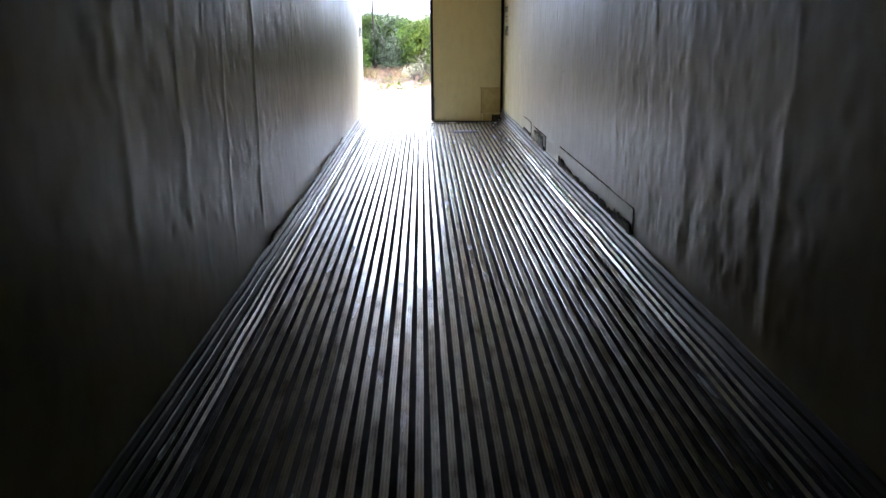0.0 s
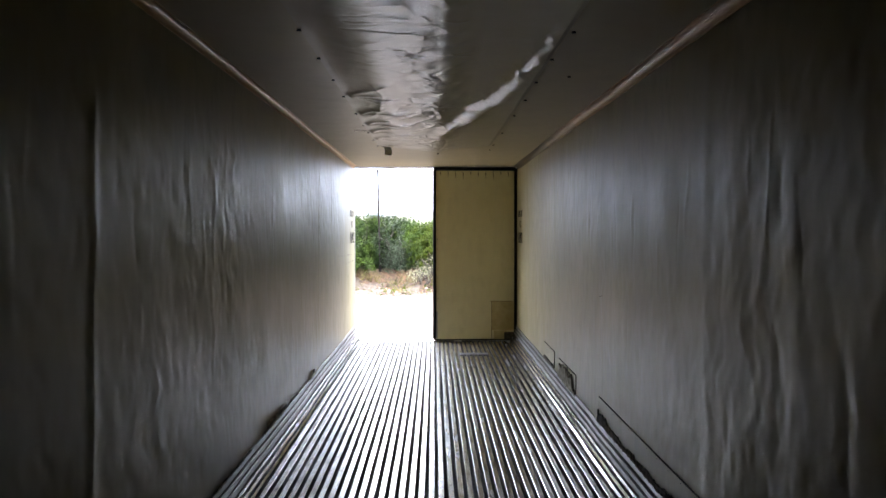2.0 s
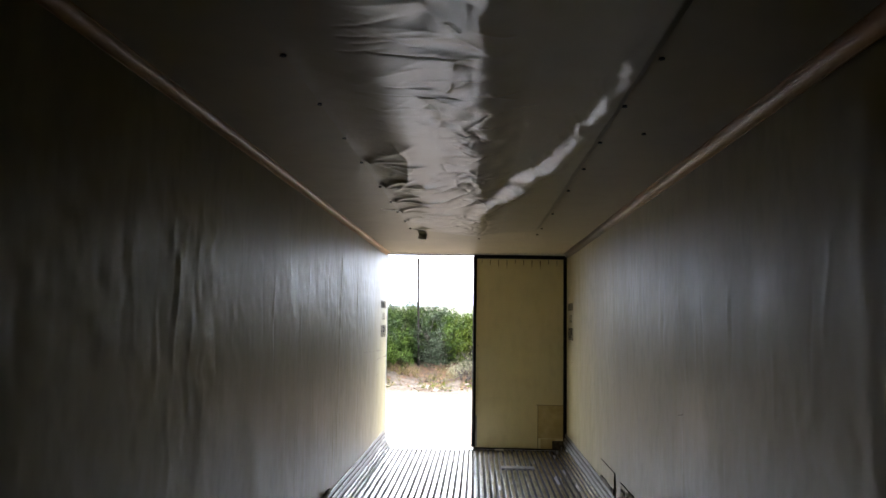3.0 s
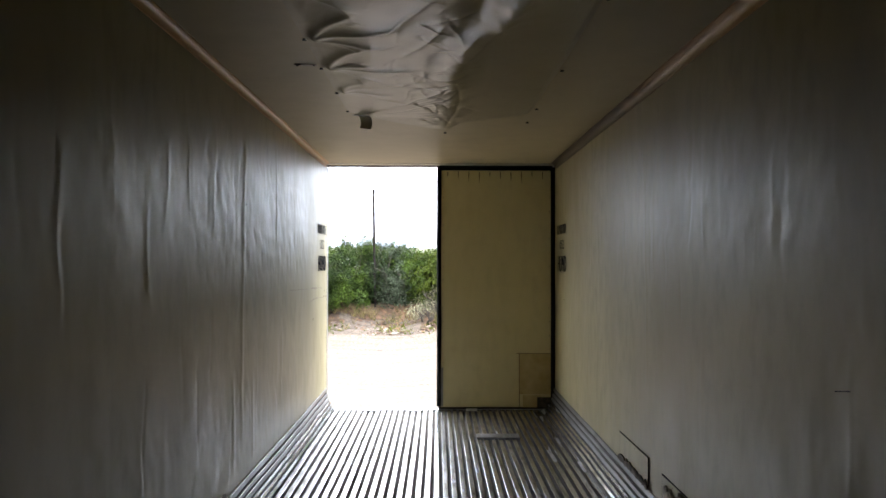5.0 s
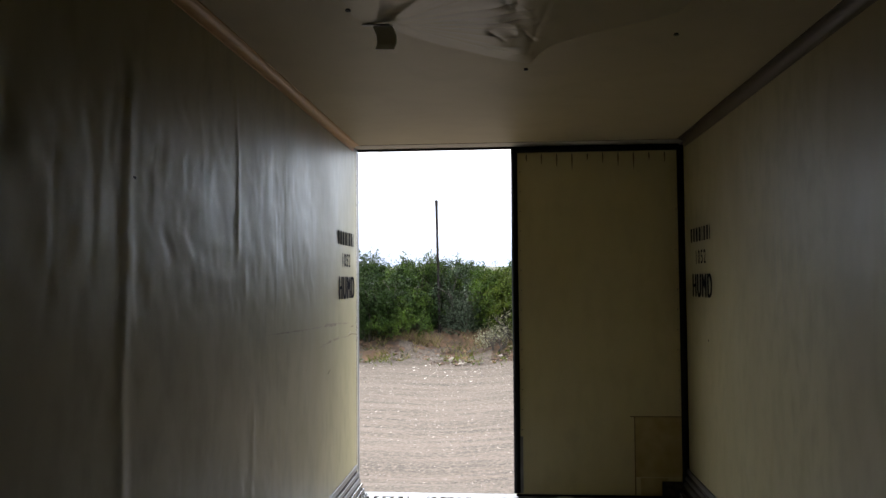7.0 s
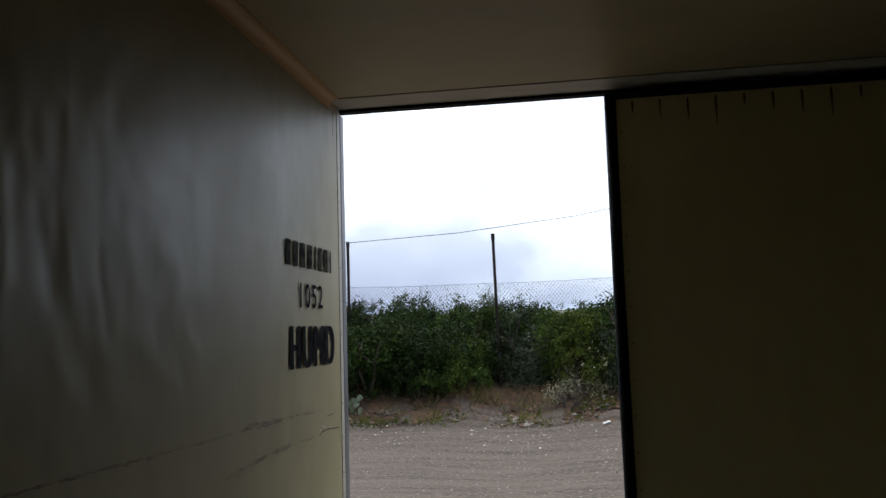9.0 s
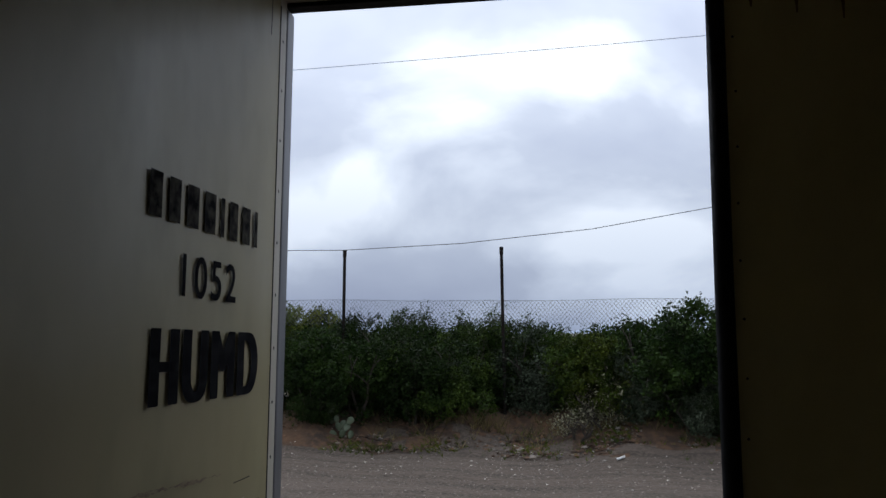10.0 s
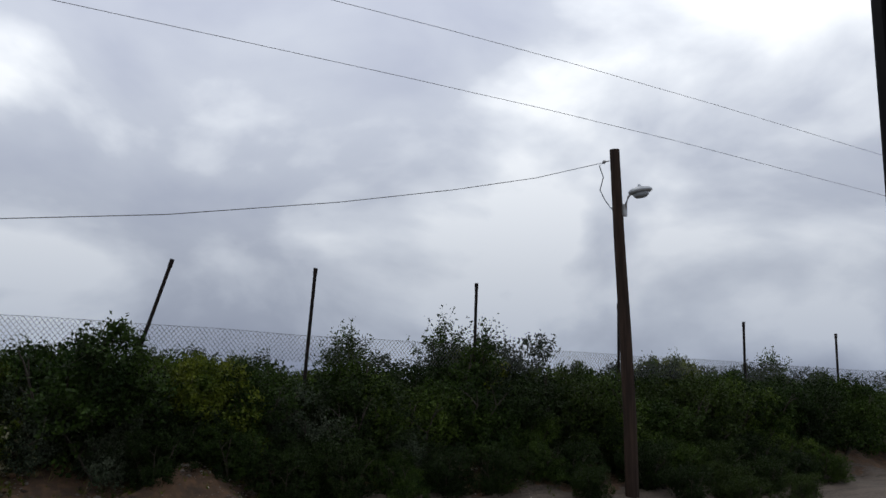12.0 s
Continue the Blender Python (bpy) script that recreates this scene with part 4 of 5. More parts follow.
def scrape(name, s, pts, w, mat):
    bm = bmesh.new()
    for (y0, z0), (y1, z1) in zip(pts, pts[1:]):
        d = Vector((0, y1 - y0, z1 - z0)).normalized()
        nrm = Vector((0, -d.z, d.y)) * w
        x = s * (wx(s) - 0.0050)
        vs = [bm.verts.new(v) for v in ((x, y0 - nrm.y, z0 - nrm.z), (x, y1 - nrm.y, z1 - nrm.z), (x, y1 + nrm.y, z1 + nrm.z), (x, y0 + nrm.y, z0 + nrm.z))]
        bm.faces.new(vs)
    ob = part(name, bm, mat)
    if s < 0:
        ob.data.flip_normals()
    return tagged(ob, "dark scrape on the cream liner", name, group=name + "s")


scrape("scrape", -1, [(-0.33, 1.222), (-0.29, 1.236), (-0.2, 1.236), (-0.06, 1.224)], 0.0022, TORN)
scrape("scrape", -1, [(-0.23, 1.29), (-0.13, 1.292)], 0.0015, TORN)
scrape("scrape", -1, [(-3.715, 1.955), (-3.695, 1.953)], 0.004, TORN)
# this flat upright mark stands in for a small dark hook
scrape("scrape", -1, [(-0.075, 2.61), (-0.078, 2.50)], 0.003, TORN)
scrape("scrape", -1, [(-1.0, 1.03), (-0.93, 1.05)], 0.003, TORN)
STAIN = material("brown_smear", (0.215, 0.155, 0.095), 0.45, var=(0.32, 0.275, 0.16), scale=16.0, stretch=(1, 1, 3), fine=(0.15, 0.095, 0.06), fine_scale=50.0)
smear([(-2.3, 1.365), (-1.7, 1.352), (-1.36, 1.344), (-1.1, 1.342)], 0.006, 31)
smear([(-1.1, 1.342), (-0.99, 1.348), (-0.89, 1.339), (-0.72, 1.338)], 0.010, 32)
smear([(-0.72, 1.338), (-0.6, 1.335), (-0.47, 1.328), (-0.3, 1.322)], 0.005, 33)
smear([(-1.3, 1.215), (-1.1, 1.222), (-0.985, 1.230), (-0.86, 1.236)], 0.008, 34)
smear([(-0.86, 1.236), (-0.76, 1.238), (-0.62, 1.237), (-0.51, 1.232), (-0.40, 1.230)], 0.009, 35)
scrape("scrape", -1, [(-0.325, 1.241), (-0.28, 1.252), (-0.25, 1.254)], 0.0035, FOAM)
scrape("scrape", -1, [(-0.21, 1.241), (-0.16, 1.243)], 0.0030, FOAM)
scrape("scrape", 1, [(-6.3, 1.20), (-6.2, 1.185)], 0.0018, TORN)
scrape("scrape", 1, [(-0.72, 1.22), (-0.70, 1.22)], 0.008, TORN)


# ---------------------------------------------------------------- outside
def ground_z(x, y):
    """Yard that climbs gently to a soil bank and open brushland."""
    y = np.asarray(y, float)
    x = np.asarray(x, float)
    yb = y + 0.35 * np.sin(x * 0.8) + 0.2 * np.sin(x * 2.1 + 1)
    z = np.interp(yb, [-60, 3.0, 5.0, 7.0, 10.0, 12.0, 12.6, 13.05, 13.6, 16.0, 60.0, 400.0, 3000.0],
                  [-1.3, -1.3, -1.22, -0.98, -0.52, -0.28, -0.17, 0.02, 0.36, 0.5, 1.6, 9.0, 40.0])
    z = z + 0.42 * np.exp(-((x - 2.9 - 0.15 * np.sin(y * 9)) / 0.7) ** 2 - ((y - 12.5 - 0.1 * np.sin(x * 7)) / 0.4) ** 2)      # low earth mound
    return z


gx = np.concatenate([[-3000, -1200, -500, -200, -100, -60, -40, -30], np.arange(-24, 34.01, 0.16), [42, 60, 100, 200, 500, 1200, 3000]])
gy = np.concatenate([[-3000, -1000, -300, -100, -60, -40, -20, -8, 0, 2], np.arange(3, 17.01, 0.11), [18, 20, 23, 27, 32, 40, 50, 65, 90, 130, 200, 300, 400, 700, 1500, 3000]])
Xg, Yg = np.meshgrid(gx, gy, indexing="ij")
Zg = ground_z(Xg, Yg)
near = ((Yg > 2) & (Yg < 18) & (np.abs(Xg) < 35)).astype(float)
uu, vv = (np.clip(Xg, -26, 36) + 26) / 62, (np.clip(Yg, 2, 18) - 2) / 16
rough = 0.006 * smooth_noise(uu, vv, 71, 50, 30) + 0.003 * smooth_noise(uu, vv, 72, 300, 120)
bankm = band(Yg, 12.5, 14.4, 0.5)
rough += bankm * (0.08 * smooth_noise(uu, vv, 74, 110, 40) + 0.05 * smooth_noise(uu, vv, 75, 220, 90))
# wheel ruts running along the yard
for yr in (5.5, 5.8, 7.3, 7.62, 8.8, 9.1, 10.7, 10.95):
    rough -= 0.014 * np.exp(-((Yg - yr - 0.25 * np.sin(Xg * 0.35 + round(yr)) - 0.03 * np.sin(Xg * 1.7 + yr)) / 0.075) ** 2)
Zg = Zg + rough * near
ground = grid_mesh("ground", np.stack([Xg, Yg, Zg], -1), GROUND)
tagged(ground, "pale caliche gravel yard climbing to brushland", "ground", kind="structure")
ground.data.materials.append(BANK)
mi = np.zeros(len(ground.data.polygons), dtype=np.int32)
cy = (Yg[:-1, :-1] + Yg[1:, 1:]) / 2 + 0.45 * smooth_noise(uu[:-1, :-1], vv[:-1, :-1], 76, 60, 60) + 0.35 * smooth_noise(uu[:-1, :-1], vv[:-1, :-1], 77, 220, 90)
cx = (Xg[:-1, :-1] + Xg[1:, 1:]) / 2
mi[((cy + 0.35 * np.sin(cx * 0.8) > 12.62)).reshape(-1)] = 1
mi[(np.hypot((cx - 2.9) / 1.1, (cy - 12.5) / 0.75) < 1).reshape(-1)] = 1
ground.data.materials.append(BRUSH_FLOOR)
mi[(cy > 14.6).reshape(-1)] = 2
ground.data.polygons.foreach_set("material_index", mi)


def gz(x, y):
    return float(ground_z(x, y))


def leaf_cloud(r, tips, n_leaf, size, width, spread):
    """Leaves along short twigs: arrays of quads."""
    V, F = [], []
    for (p, d) in tips:
        for _ in range(n_leaf):
            c = p + d * (r.rand() * 1.1 - 0.15) + Vector(r.randn(3) * spread)
            a = Vector(r.randn(3)); a.normalize()
            b = a.orthogonal(); b.normalize()
            b = Matrix.Rotation(r.rand() * 6.28, 3, a) @ b
            L, w = size * (0.6 + 0.8 * r.rand()), width * (0.6 + 0.8 * r.rand())
            k = len(V)
            V += [c - a * L / 2, c + b * w / 2, c + a * L / 2, c - b * w / 2]
            F.append((k, k + 1, k + 2, k + 3))
    return V, F


def shrub(name, seed, radius, height, mat, n_tips=760, n_leaf=27, size=0.060, width=0.030, upright=0.22, label="", spiky=0.0):
    """Several stems from the ground, forked limbs, and a ragged crown of leaves on twigs."""
    r = np.random.RandomState(seed)
    base = empty(name)
    bm = bmesh.new()
    limbs = []
    for k in range(6):
        a = k * 1.05 + r.rand() * 0.6
        lean = 0.35 + 0.5 * r.rand()
        p = Vector((0.08 * math.cos(a), 0.08 * math.sin(a), -0.1))
        pts = [p]
        for i in range(5):
            p = p + Vector((math.cos(a) * lean * radius * 0.2 + r.randn() * 0.05, math.sin(a) * lean * radius * 0.2 + r.randn() * 0.05, height * 0.135))
            pts.append(p)
        tube(bm, pts, [0.035, 0.03, 0.024, 0.018, 0.012, 0.006], 5, False)
        limbs.append(pts)
        for j in (2, 3, 4):
            q = pts[j]
            d = Vector((r.randn(), r.randn(), 0.6 + r.rand())).normalized() * (0.25 + 0.22 * r.rand()) * radius
            tube(bm, [q, q + d * 0.5 + Vector((0, 0, 0.04)), q + d], [0.014, 0.009, 0.004], 4, False)
            limbs.append([q, q + d])
    part("trunk", bm, TRUNK, base)
    # lobes give an uneven outline
    lobes = []
    for _ in range(17):
        a, rr = r.rand() * 6.28, radius * (0.1 + 0.68 * r.rand())
        zc = height * (0.08 + 0.70 * r.rand() * (1.1 - 0.35 * rr / radius))
        lobes.append((Vector((rr * math.cos(a), rr * math.sin(a), zc)), radius * (0.20 + 0.22 * r.rand()), height * (0.10 + 0.12 * r.rand())))
    tips = []
    while len(tips) < n_tips:
        c, ra, rz = lobes[r.randint(len(lobes))]
        d = Vector(r.randn(3)); d.normalize()
        p = c + Vector((d.x * ra, d.y * ra, d.z * rz)) * (0.72 + 0.36 * r.rand() ** 0.7)
        if p.z < 0.05:
            continue
        out = (d * 0.6 + Vector((0, 0, upright)) + Vector(r.randn(3) * 0.3)).normalized()
        tips.append((p, out * (0.09 + 0.12 * r.rand() + spiky * (r.rand() < 0.25))))
    for _ in range(int(n_tips * (0.005 + 0.05 * (spiky > 0)))):       # long shoots over the crown
        c, ra, rz = lobes[r.randint(len(lobes))]
        p = c + Vector((r.randn() * ra * 0.4, r.randn() * ra * 0.4, rz))
        tips.append((p, Vector((r.randn() * 0.25, r.randn() * 0.25, 1)).normalized() * (0.08 + 0.14 * r.rand() + spiky)))
    bm = bmesh.new()
    V, F = leaf_cloud(r, tips, n_leaf, size, width, 0.045)
    obj("crown", V, F, mat, base)
    # twigs
    TV, TF = [], []
    for p, d in tips[::2] + tips[n_tips:]:
        k = len(TV)
        s = Vector((0.004, 0, 0)); t = Vector((0, 0.004, 0))
        TV += [p - d * 0.5 + s, p - d * 0.5 - s + t, p - d * 0.5 - t, p + d]
        TF += [(k, k + 1, k + 3), (k + 1, k + 2, k + 3), (k + 2, k, k + 3)]
    tagged(obj("branchwork", TV, TF, TRUNK, base), kind="stuff")
    tagged(base, label, "shrub", group="roadside brush")
    return base


protos = [
    shrub("shrub", 101, 1.15, 2.1, LEAF_A, label="dense green mesquite shrub on the soil bank"),
    shrub("shrub", 102, 1.0, 1.8, LEAF_B, label="yellow-green shrub with fine leaves on the bank"),
    shrub("shrub", 103, 0.9, 1.6, LEAF_C, size=0.05, width=0.026, label="grey-leaved sage shrub beside the fence"),
    shrub("shrub", 104, 1.2, 2.0, LEAF_D, label="dark green brush shrub by the fence"),
    shrub("shrub", 105, 0.75, 2.7, LEAF_A, n_tips=420, n_leaf=22, upright=1.0, spiky=0.35, label="tall open mesquite with upright shoots"),
    shrub("shrub", 106, 1.1, 1.9, LEAF_A, n_tips=850, label="rounded green shrub along the fence"),
    shrub("shrub", 107, 0.5, 0.62, PALE, n_tips=110, n_leaf=9, size=0.05, width=0.022, label="pale dry shrub in front of the green brush"),
]

# (x, y, height wanted above the bank, kind, turn)
SHRUBS = [(-1.15, 14.3, 1.65, 2, 20), (-2.95, 13.75, 1.75, 0, 40), (0.15, 13.75, 1.55, 1, 80), (-0.5, 14.2, 1.6, 0, 95), (0.75, 13.5, 1.15, 2, 150), (1.2, 13.75, 2.3, 5, 10), (-3.5, 13.6, 1.8, 3, 200),
          (-4.6, 13.5, 1.85, 5, 300), (-5.7, 13.6, 1.75, 0, 120), (-6.9, 13.5, 1.8, 3, 60), (-8.2, 13.6, 1.9, 0, 10), (-9.6, 13.6, 2.0, 5, 100), (-11.2, 13.7, 2.0, 3, 240), (-13.0, 13.8, 2.0, 0, 30),
          (2.3, 13.7, 1.55, 3, 70), (3.3, 13.7, 1.7, 1, 140), (4.2, 13.75, 1.85, 0, 210), (5.2, 13.6, 1.6, 2, 30), (6.4, 14.5, 2.5, 4, 90), (6.1, 13.6, 1.75, 3, 0), (7.4, 13.65, 1.85, 5, 260),
          (8.9, 14.45, 2.85, 4, 180), (8.5, 13.6, 1.9, 0, 45), (10.2, 14.4, 2.4, 2, 300), (9.6, 13.6, 1.75, 3, 140), (11.0, 13.65, 1.9, 3, 200), (12.2, 13.6, 1.9, 0, 15), (13.5, 13.6, 1.95, 5, 130), (15.3, 14.5, 2.35, 4, 20),
          (14.8, 13.6, 2.0, 3, 350), (16.2, 13.6, 2.0, 0, 170), (17.8, 13.7, 2.1, 5, 250), (19.6, 14.5, 2.65, 4, 60), (19.4, 13.7, 2.0, 3, 100), (21.2, 13.7, 2.2, 0, 310), (23.2, 13.8, 2.2, 5, 40), (25.0, 13.8, 2.2, 3, 80), (27.0, 13.9, 2.2, 0, 8),
          (-2.0, 14.8, 1.85, 3, 33), (-3.2, 14.9, 1.9, 5, 133), (-0.8, 14.9, 1.8, 0, 210), (0.5, 14.8, 1.75, 3, 310), (1.9, 14.9, 1.8, 5, 77), (2.9, 14.8, 1.85, 0, 197), (3.9, 14.9, 1.9, 3, 155), (5.2, 14.9, 1.9, 5, 255), (6.9, 15.0, 1.95, 0, 12),
          (7.9, 14.9, 2.0, 3, 112), (9.6, 15.0, 2.1, 1, 99), (11.2, 14.9, 2.0, 0, 199), (12.8, 15.0, 2.1, 5, 300), (14.3, 15.0, 2.1, 3, 30), (-4.3, 14.8, 2.1, 0, 20), (-5.4, 14.9, 2.0, 3, 128),
          (-6.6, 14.9, 2.05, 1, 260), (-7.8, 14.8, 2.0, 5, 20), (-9.0, 14.9, 2.0, 3, 140), (16.2, 15.0, 2.2, 1, 50), (17.6, 15.0, 2.1, 0, 150), (19.0, 15.2, 2.2, 3, 200), (20.8, 15.1, 2.2, 5, 10), (22.6, 15.2, 2.3, 0, 160),
          (1.8, 13.2, 1.1, 2, 244), (3.0, 13.1, 1.0, 3, 4), (7.0, 13.1, 1.1, 2, 74), (4.8, 13.1, 1.1, 3, 174), (9.7, 13.1, 1.1, 0, 274), (-5.3, 13.0, 1.1, 3, 14),
          (0.25, 13.55, 0.85, 6, 0),
          (2.4, 12.75, 0.95, 3, 40), (3.5, 12.7, 1.0, 0, 140), (4.4, 12.6, 0.95, 3, 250), (5.5, 12.7, 1.05, 3, 300), (6.4, 12.5, 0.9, 0, 20), (7.4, 12.6, 1.0, 3, 110), (8.4, 12.4, 0.95, 3, 200),
          (9.4, 12.5, 1.0, 0, 80), (10.4, 12.5, 1.0, 3, 330), (12.1, 12.3, 1.05, 3, 60), (13.2, 12.4, 1.1, 0, 190), (14.4, 12.3, 1.1, 3, 280), (15.8, 12.5, 1.1, 3, 10), (17.2, 12.6, 1.1, 0, 130),
          (10.0, 11.6, 0.7, 3, 75), (12.3, 11.3, 0.75, 3, 15), (13.6, 11.5, 0.8, 3, 155), (14.9, 11.5, 0.85, 3, 35), (16.2, 11.7, 0.9, 3, 215), (17.6, 11.8, 0.9, 0, 95), (13.2, 10.6, 0.7, 3, 5), (14.6, 10.4, 0.75, 3, 265), (11.8, 13.1, 1.2, 3, 64), (13.4, 13.1, 1.1, 0, 164), (15.2, 13.2, 1.2, 3, 264), (17.0, 13.2, 1.2, 5, 24), (-7.2, 13.1, 1.1, 3, 94),
          (-2.35, 14.5, 2.1, 4, 50), (-3.7, 14.45, 2.1, 4, 15), (-1.75, 14.6, 2.05, 4, 230), (-0.35, 13.2, 0.62, 6, 60), (0.05, 13.25, 0.5, 6, 190)]
PROTO_H = (2.1, 1.8, 1.6, 2.0, 2.7, 1.9, 0.62)
used = set()
for x, y, h, k, turn in SHRUBS:
    if y < 13.9:
        y -= 0.08
    m = Matrix.Translation((x, y, gz(x, y) - 0.05)) @ Matrix.Rotation(radians(turn), 4, "Z")
    sc = h / PROTO_H[k] * 1.1
    if k in used:
        ob = copy_thing(protos[k], m)
    else:
        ob = protos[k]
        ob.matrix_basis = m
        used.add(k)
    wide = max(sc, 0.85) if h > 1.3 else sc
    ob.scale = (wide, wide, sc)

# far brush as one mass of leaves
r = np.random.RandomState(5)
tips = []
for _ in range(5200):
    y = 16.6 + 45 * r.rand() ** 1.9
    x = -30 + 75 * r.rand()
    lump = 0.9 + 0.5 * math.sin(x * 0.9 + y) + 0.5 * math.sin(x * 2.3 - y * 0.7)
    tips.append((Vector((x, y, gz(x, y) + 0.2 + 0.72 * max(0.3, lump) * r.rand() ** 0.6)), Vector((r.randn() * 0.2, r.randn() * 0.2, 0.4))))
V, F = leaf_cloud(r, tips, 24, 0.085, 0.045, 0.075)
far = obj("far_brush", V, F, LEAF_D)
tagged(far, "low green brushland beyond the fence", "brush", kind="stuff")

# distant hills, the air's haze put into their colour and a faint glow
hx = np.linspace(-1500, 2200, 160)
P = np.zeros((160, 2, 3))
for i, x in enumerate(hx):
    top = 4 + 6 * math.sin(x / 310) + 9 * math.sin(x / 120 + 1) + 4 * math.sin(x / 43)
    P[i, 0] = (x, 1400, 20)
    P[i, 1] = (x, 1460, top + 22)
HILL = bpy.data.materials.new("painted_haze_hills")
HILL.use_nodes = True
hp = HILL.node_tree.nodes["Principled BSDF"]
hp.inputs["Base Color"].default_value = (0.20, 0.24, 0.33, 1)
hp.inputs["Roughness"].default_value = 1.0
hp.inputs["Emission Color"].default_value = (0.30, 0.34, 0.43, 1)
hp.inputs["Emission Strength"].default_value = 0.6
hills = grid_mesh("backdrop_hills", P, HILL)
tagged(hills, "backdrop hills, blue-grey haze put into their colour and glow", "hills", kind="structure")

# fence
fence = empty("fence", (0, 14.0, 0))
tagged(fence, "rusted pipe posts with sagging galvanised chain-link mesh", "fence")
POSTS = [(-8.4, -8.4, 3.6), (-5.13, -5.14, 3.64), (-1.80, -1.86, 3.66), (1.80, 2.70, 3.73), (5.17, 5.35, 3.85), (8.99, 9.04, 3.905), (13.1, 13.15, 3.8), (17.65, 17.71, 3.67), (21.8, 21.85, 3.6), (25.9, 25.9, 3.55)]
for xb, xt, zt in POSTS:
    bm = bmesh.new()
    zb = gz(xb, 14) - 0.1
    a, b = Vector((xb, 0, zb)), Vector((xt, 0, zt))
    L = (b - a).length
    tube(bm, [a, a.lerp(b, 0.5), a.lerp(b, 1 - 0.14 / L), a.lerp(b, 1 - 0.139 / L), b], [0.033, 0.033, 0.033, 0.040, 0.040], 10)
    part("post", bm, POST, fence)
V, F = [], []


def wire_quad(p, q, w):
    k = len(V)
    d = (q - p).normalized()
    n = Vector((d.z, 0, -d.x)) * w
    o = Vector((0, w, 0))
    for c in (p, q):
        V.extend([c + n, c - n * 0.5 + o, c - n * 0.5 - o])
    F.extend([(k, k + 1, k + 4, k + 3), (k + 1, k + 2, k + 5, k + 4), (k + 2, k, k + 3, k + 5)])


def fab_top(x):
    return 2.59 + 0.014 * math.sin(x * 0.8) + 0.008 * math.sin(x * 2.1)


x = -13.0
while x < 26.0:
    for sgn in (1, -1):
        zt = fab_top(x)
        zb = 2.08
        wire_quad(Vector((x, 0.05, zt)), Vector((x + sgn * (zt - zb) * 0.85, 0.05 + 0.006 * sgn, zb)), 0.0036)
    x += 0.080
for i in range(130):
    xa, xb = -13 + i * 0.3, -13 + (i + 1) * 0.3
    wire_quad(Vector((xa, 0.05, fab_top(xa))), Vector((xb, 0.05, fab_top(xb))), 0.0035)
obj("chain_link_mesh", V, F, CHAIN, fence, "galvanised diamond wire mesh")

# pole with street lamp
pole = empty("utility_pole", (11.22, 11.7, gz(11.2, 11.7)))
tagged(pole, "dark weathered wooden utility pole leaning slightly in the yard", "utility pole")
zb = gz(11.2, 11.7)
bm = bmesh.new()
tube(bm, [(0, 0, -0.3), (-0.03, 0, 1.5), (-0.12, 0, 3.2), (-0.24, 0, 5.0), (-0.34, 0, 6.63 - zb)], [0.135, 0.13, 0.122, 0.112, 0.102], 18)
part("pole_shaft", bm, WOOD, pole, smooth=False)
bm = bmesh.new()
tube(bm, [(-0.41, 0.07, 6.40 - zb), (-0.47, 0.13, 6.38 - zb)], 0.014, 6)
bmesh.ops.create_uvsphere(bm, u_segments=10, v_segments=6, radius=0.04, matrix=Matrix.Translation((-0.49, 0.15, 6.38 - zb)))
part("insulator", bm, STEEL, pole, "small grey insulator hook")
bm = bmesh.new()
tube(bm, [(-0.50, 0.15, 6.36 - zb), (-0.56, 0.22, 6.30 - zb), (-0.50, 0.17, 6.05 - zb), (-0.55, 0.22, 5.78 - zb), (-0.48, 0.16, 5.58 - zb), (-0.40, 0.09, 5.42 - zb), (-0.34, 0.04, 5.34 - zb)], 0.011, 5)
part("service_drop", bm, WIRE, pole, "loose dangling cable")

lamp = empty("street_lamp", (11.03, 11.58, 5.43))
tagged(lamp, "grey cobra-head street lamp on a short curved arm", "street lamp")
bm = bmesh.new()
tube(bm, [(-0.02, -0.02, -0.12), (-0.01, -0.05, 0.05), (0.0, -0.1, 0.17), (0.02, -0.17, 0.25), (0.06, -0.24, 0.27)], 0.024, 8)
part("arm", bm, STEEL, lamp, smooth=True)
boxed("arm_bracket", (-0.07, 0.02, -0.05, 0.02, -0.22, 0.03), STEEL, lamp, bevel=0.005)
bm = bmesh.new()
n, rings = 20, []
for t, rad in ((-0.06, 0.05), (-0.055, 0.21), (-0.02, 0.265), (0.02, 0.265), (0.06, 0.22), (0.085, 0.13), (0.095, 0.03)):
    rings.append([bm.verts.new((math.cos(2 * math.pi * k / n) * rad * 1.08, math.sin(2 * math.pi * k / n) * rad * 0.85, t)) for k in range(n)])
for a, b in zip(rings, rings[1:]):
    for k in range(n):
        bm.faces.new((a[k], a[(k + 1) % n], b[(k + 1) % n], b[k]))
bm.faces.new(rings[0][::-1]); bm.faces.new(rings[-1])
head = part("lamp_head", bm, LAMP_GREY, lamp, "grey oval lamp housing", smooth=True)
head.location, head.rotation_euler, head.scale = (0.11, -0.33, 0.27), (0, radians(-10), radians(-40)), (0.84, 0.84, 0.9)
bm = bmesh.new()
rings = []
for t, rad in ((0.0, 0.2), (-0.05, 0.185), (-0.09, 0.13), (-0.105, 0.03)):
    rings.append([bm.verts.new((math.cos(2 * math.pi * k / n) * rad, math.sin(2 * math.pi * k / n) * rad * 0.85, t - 0.058)) for k in range(n)])
for a, b in zip(rings, rings[1:]):
    for k in range(n):
        bm.faces.new((a[k], a[(k + 1) % n], b[(k + 1) % n], b[k]))
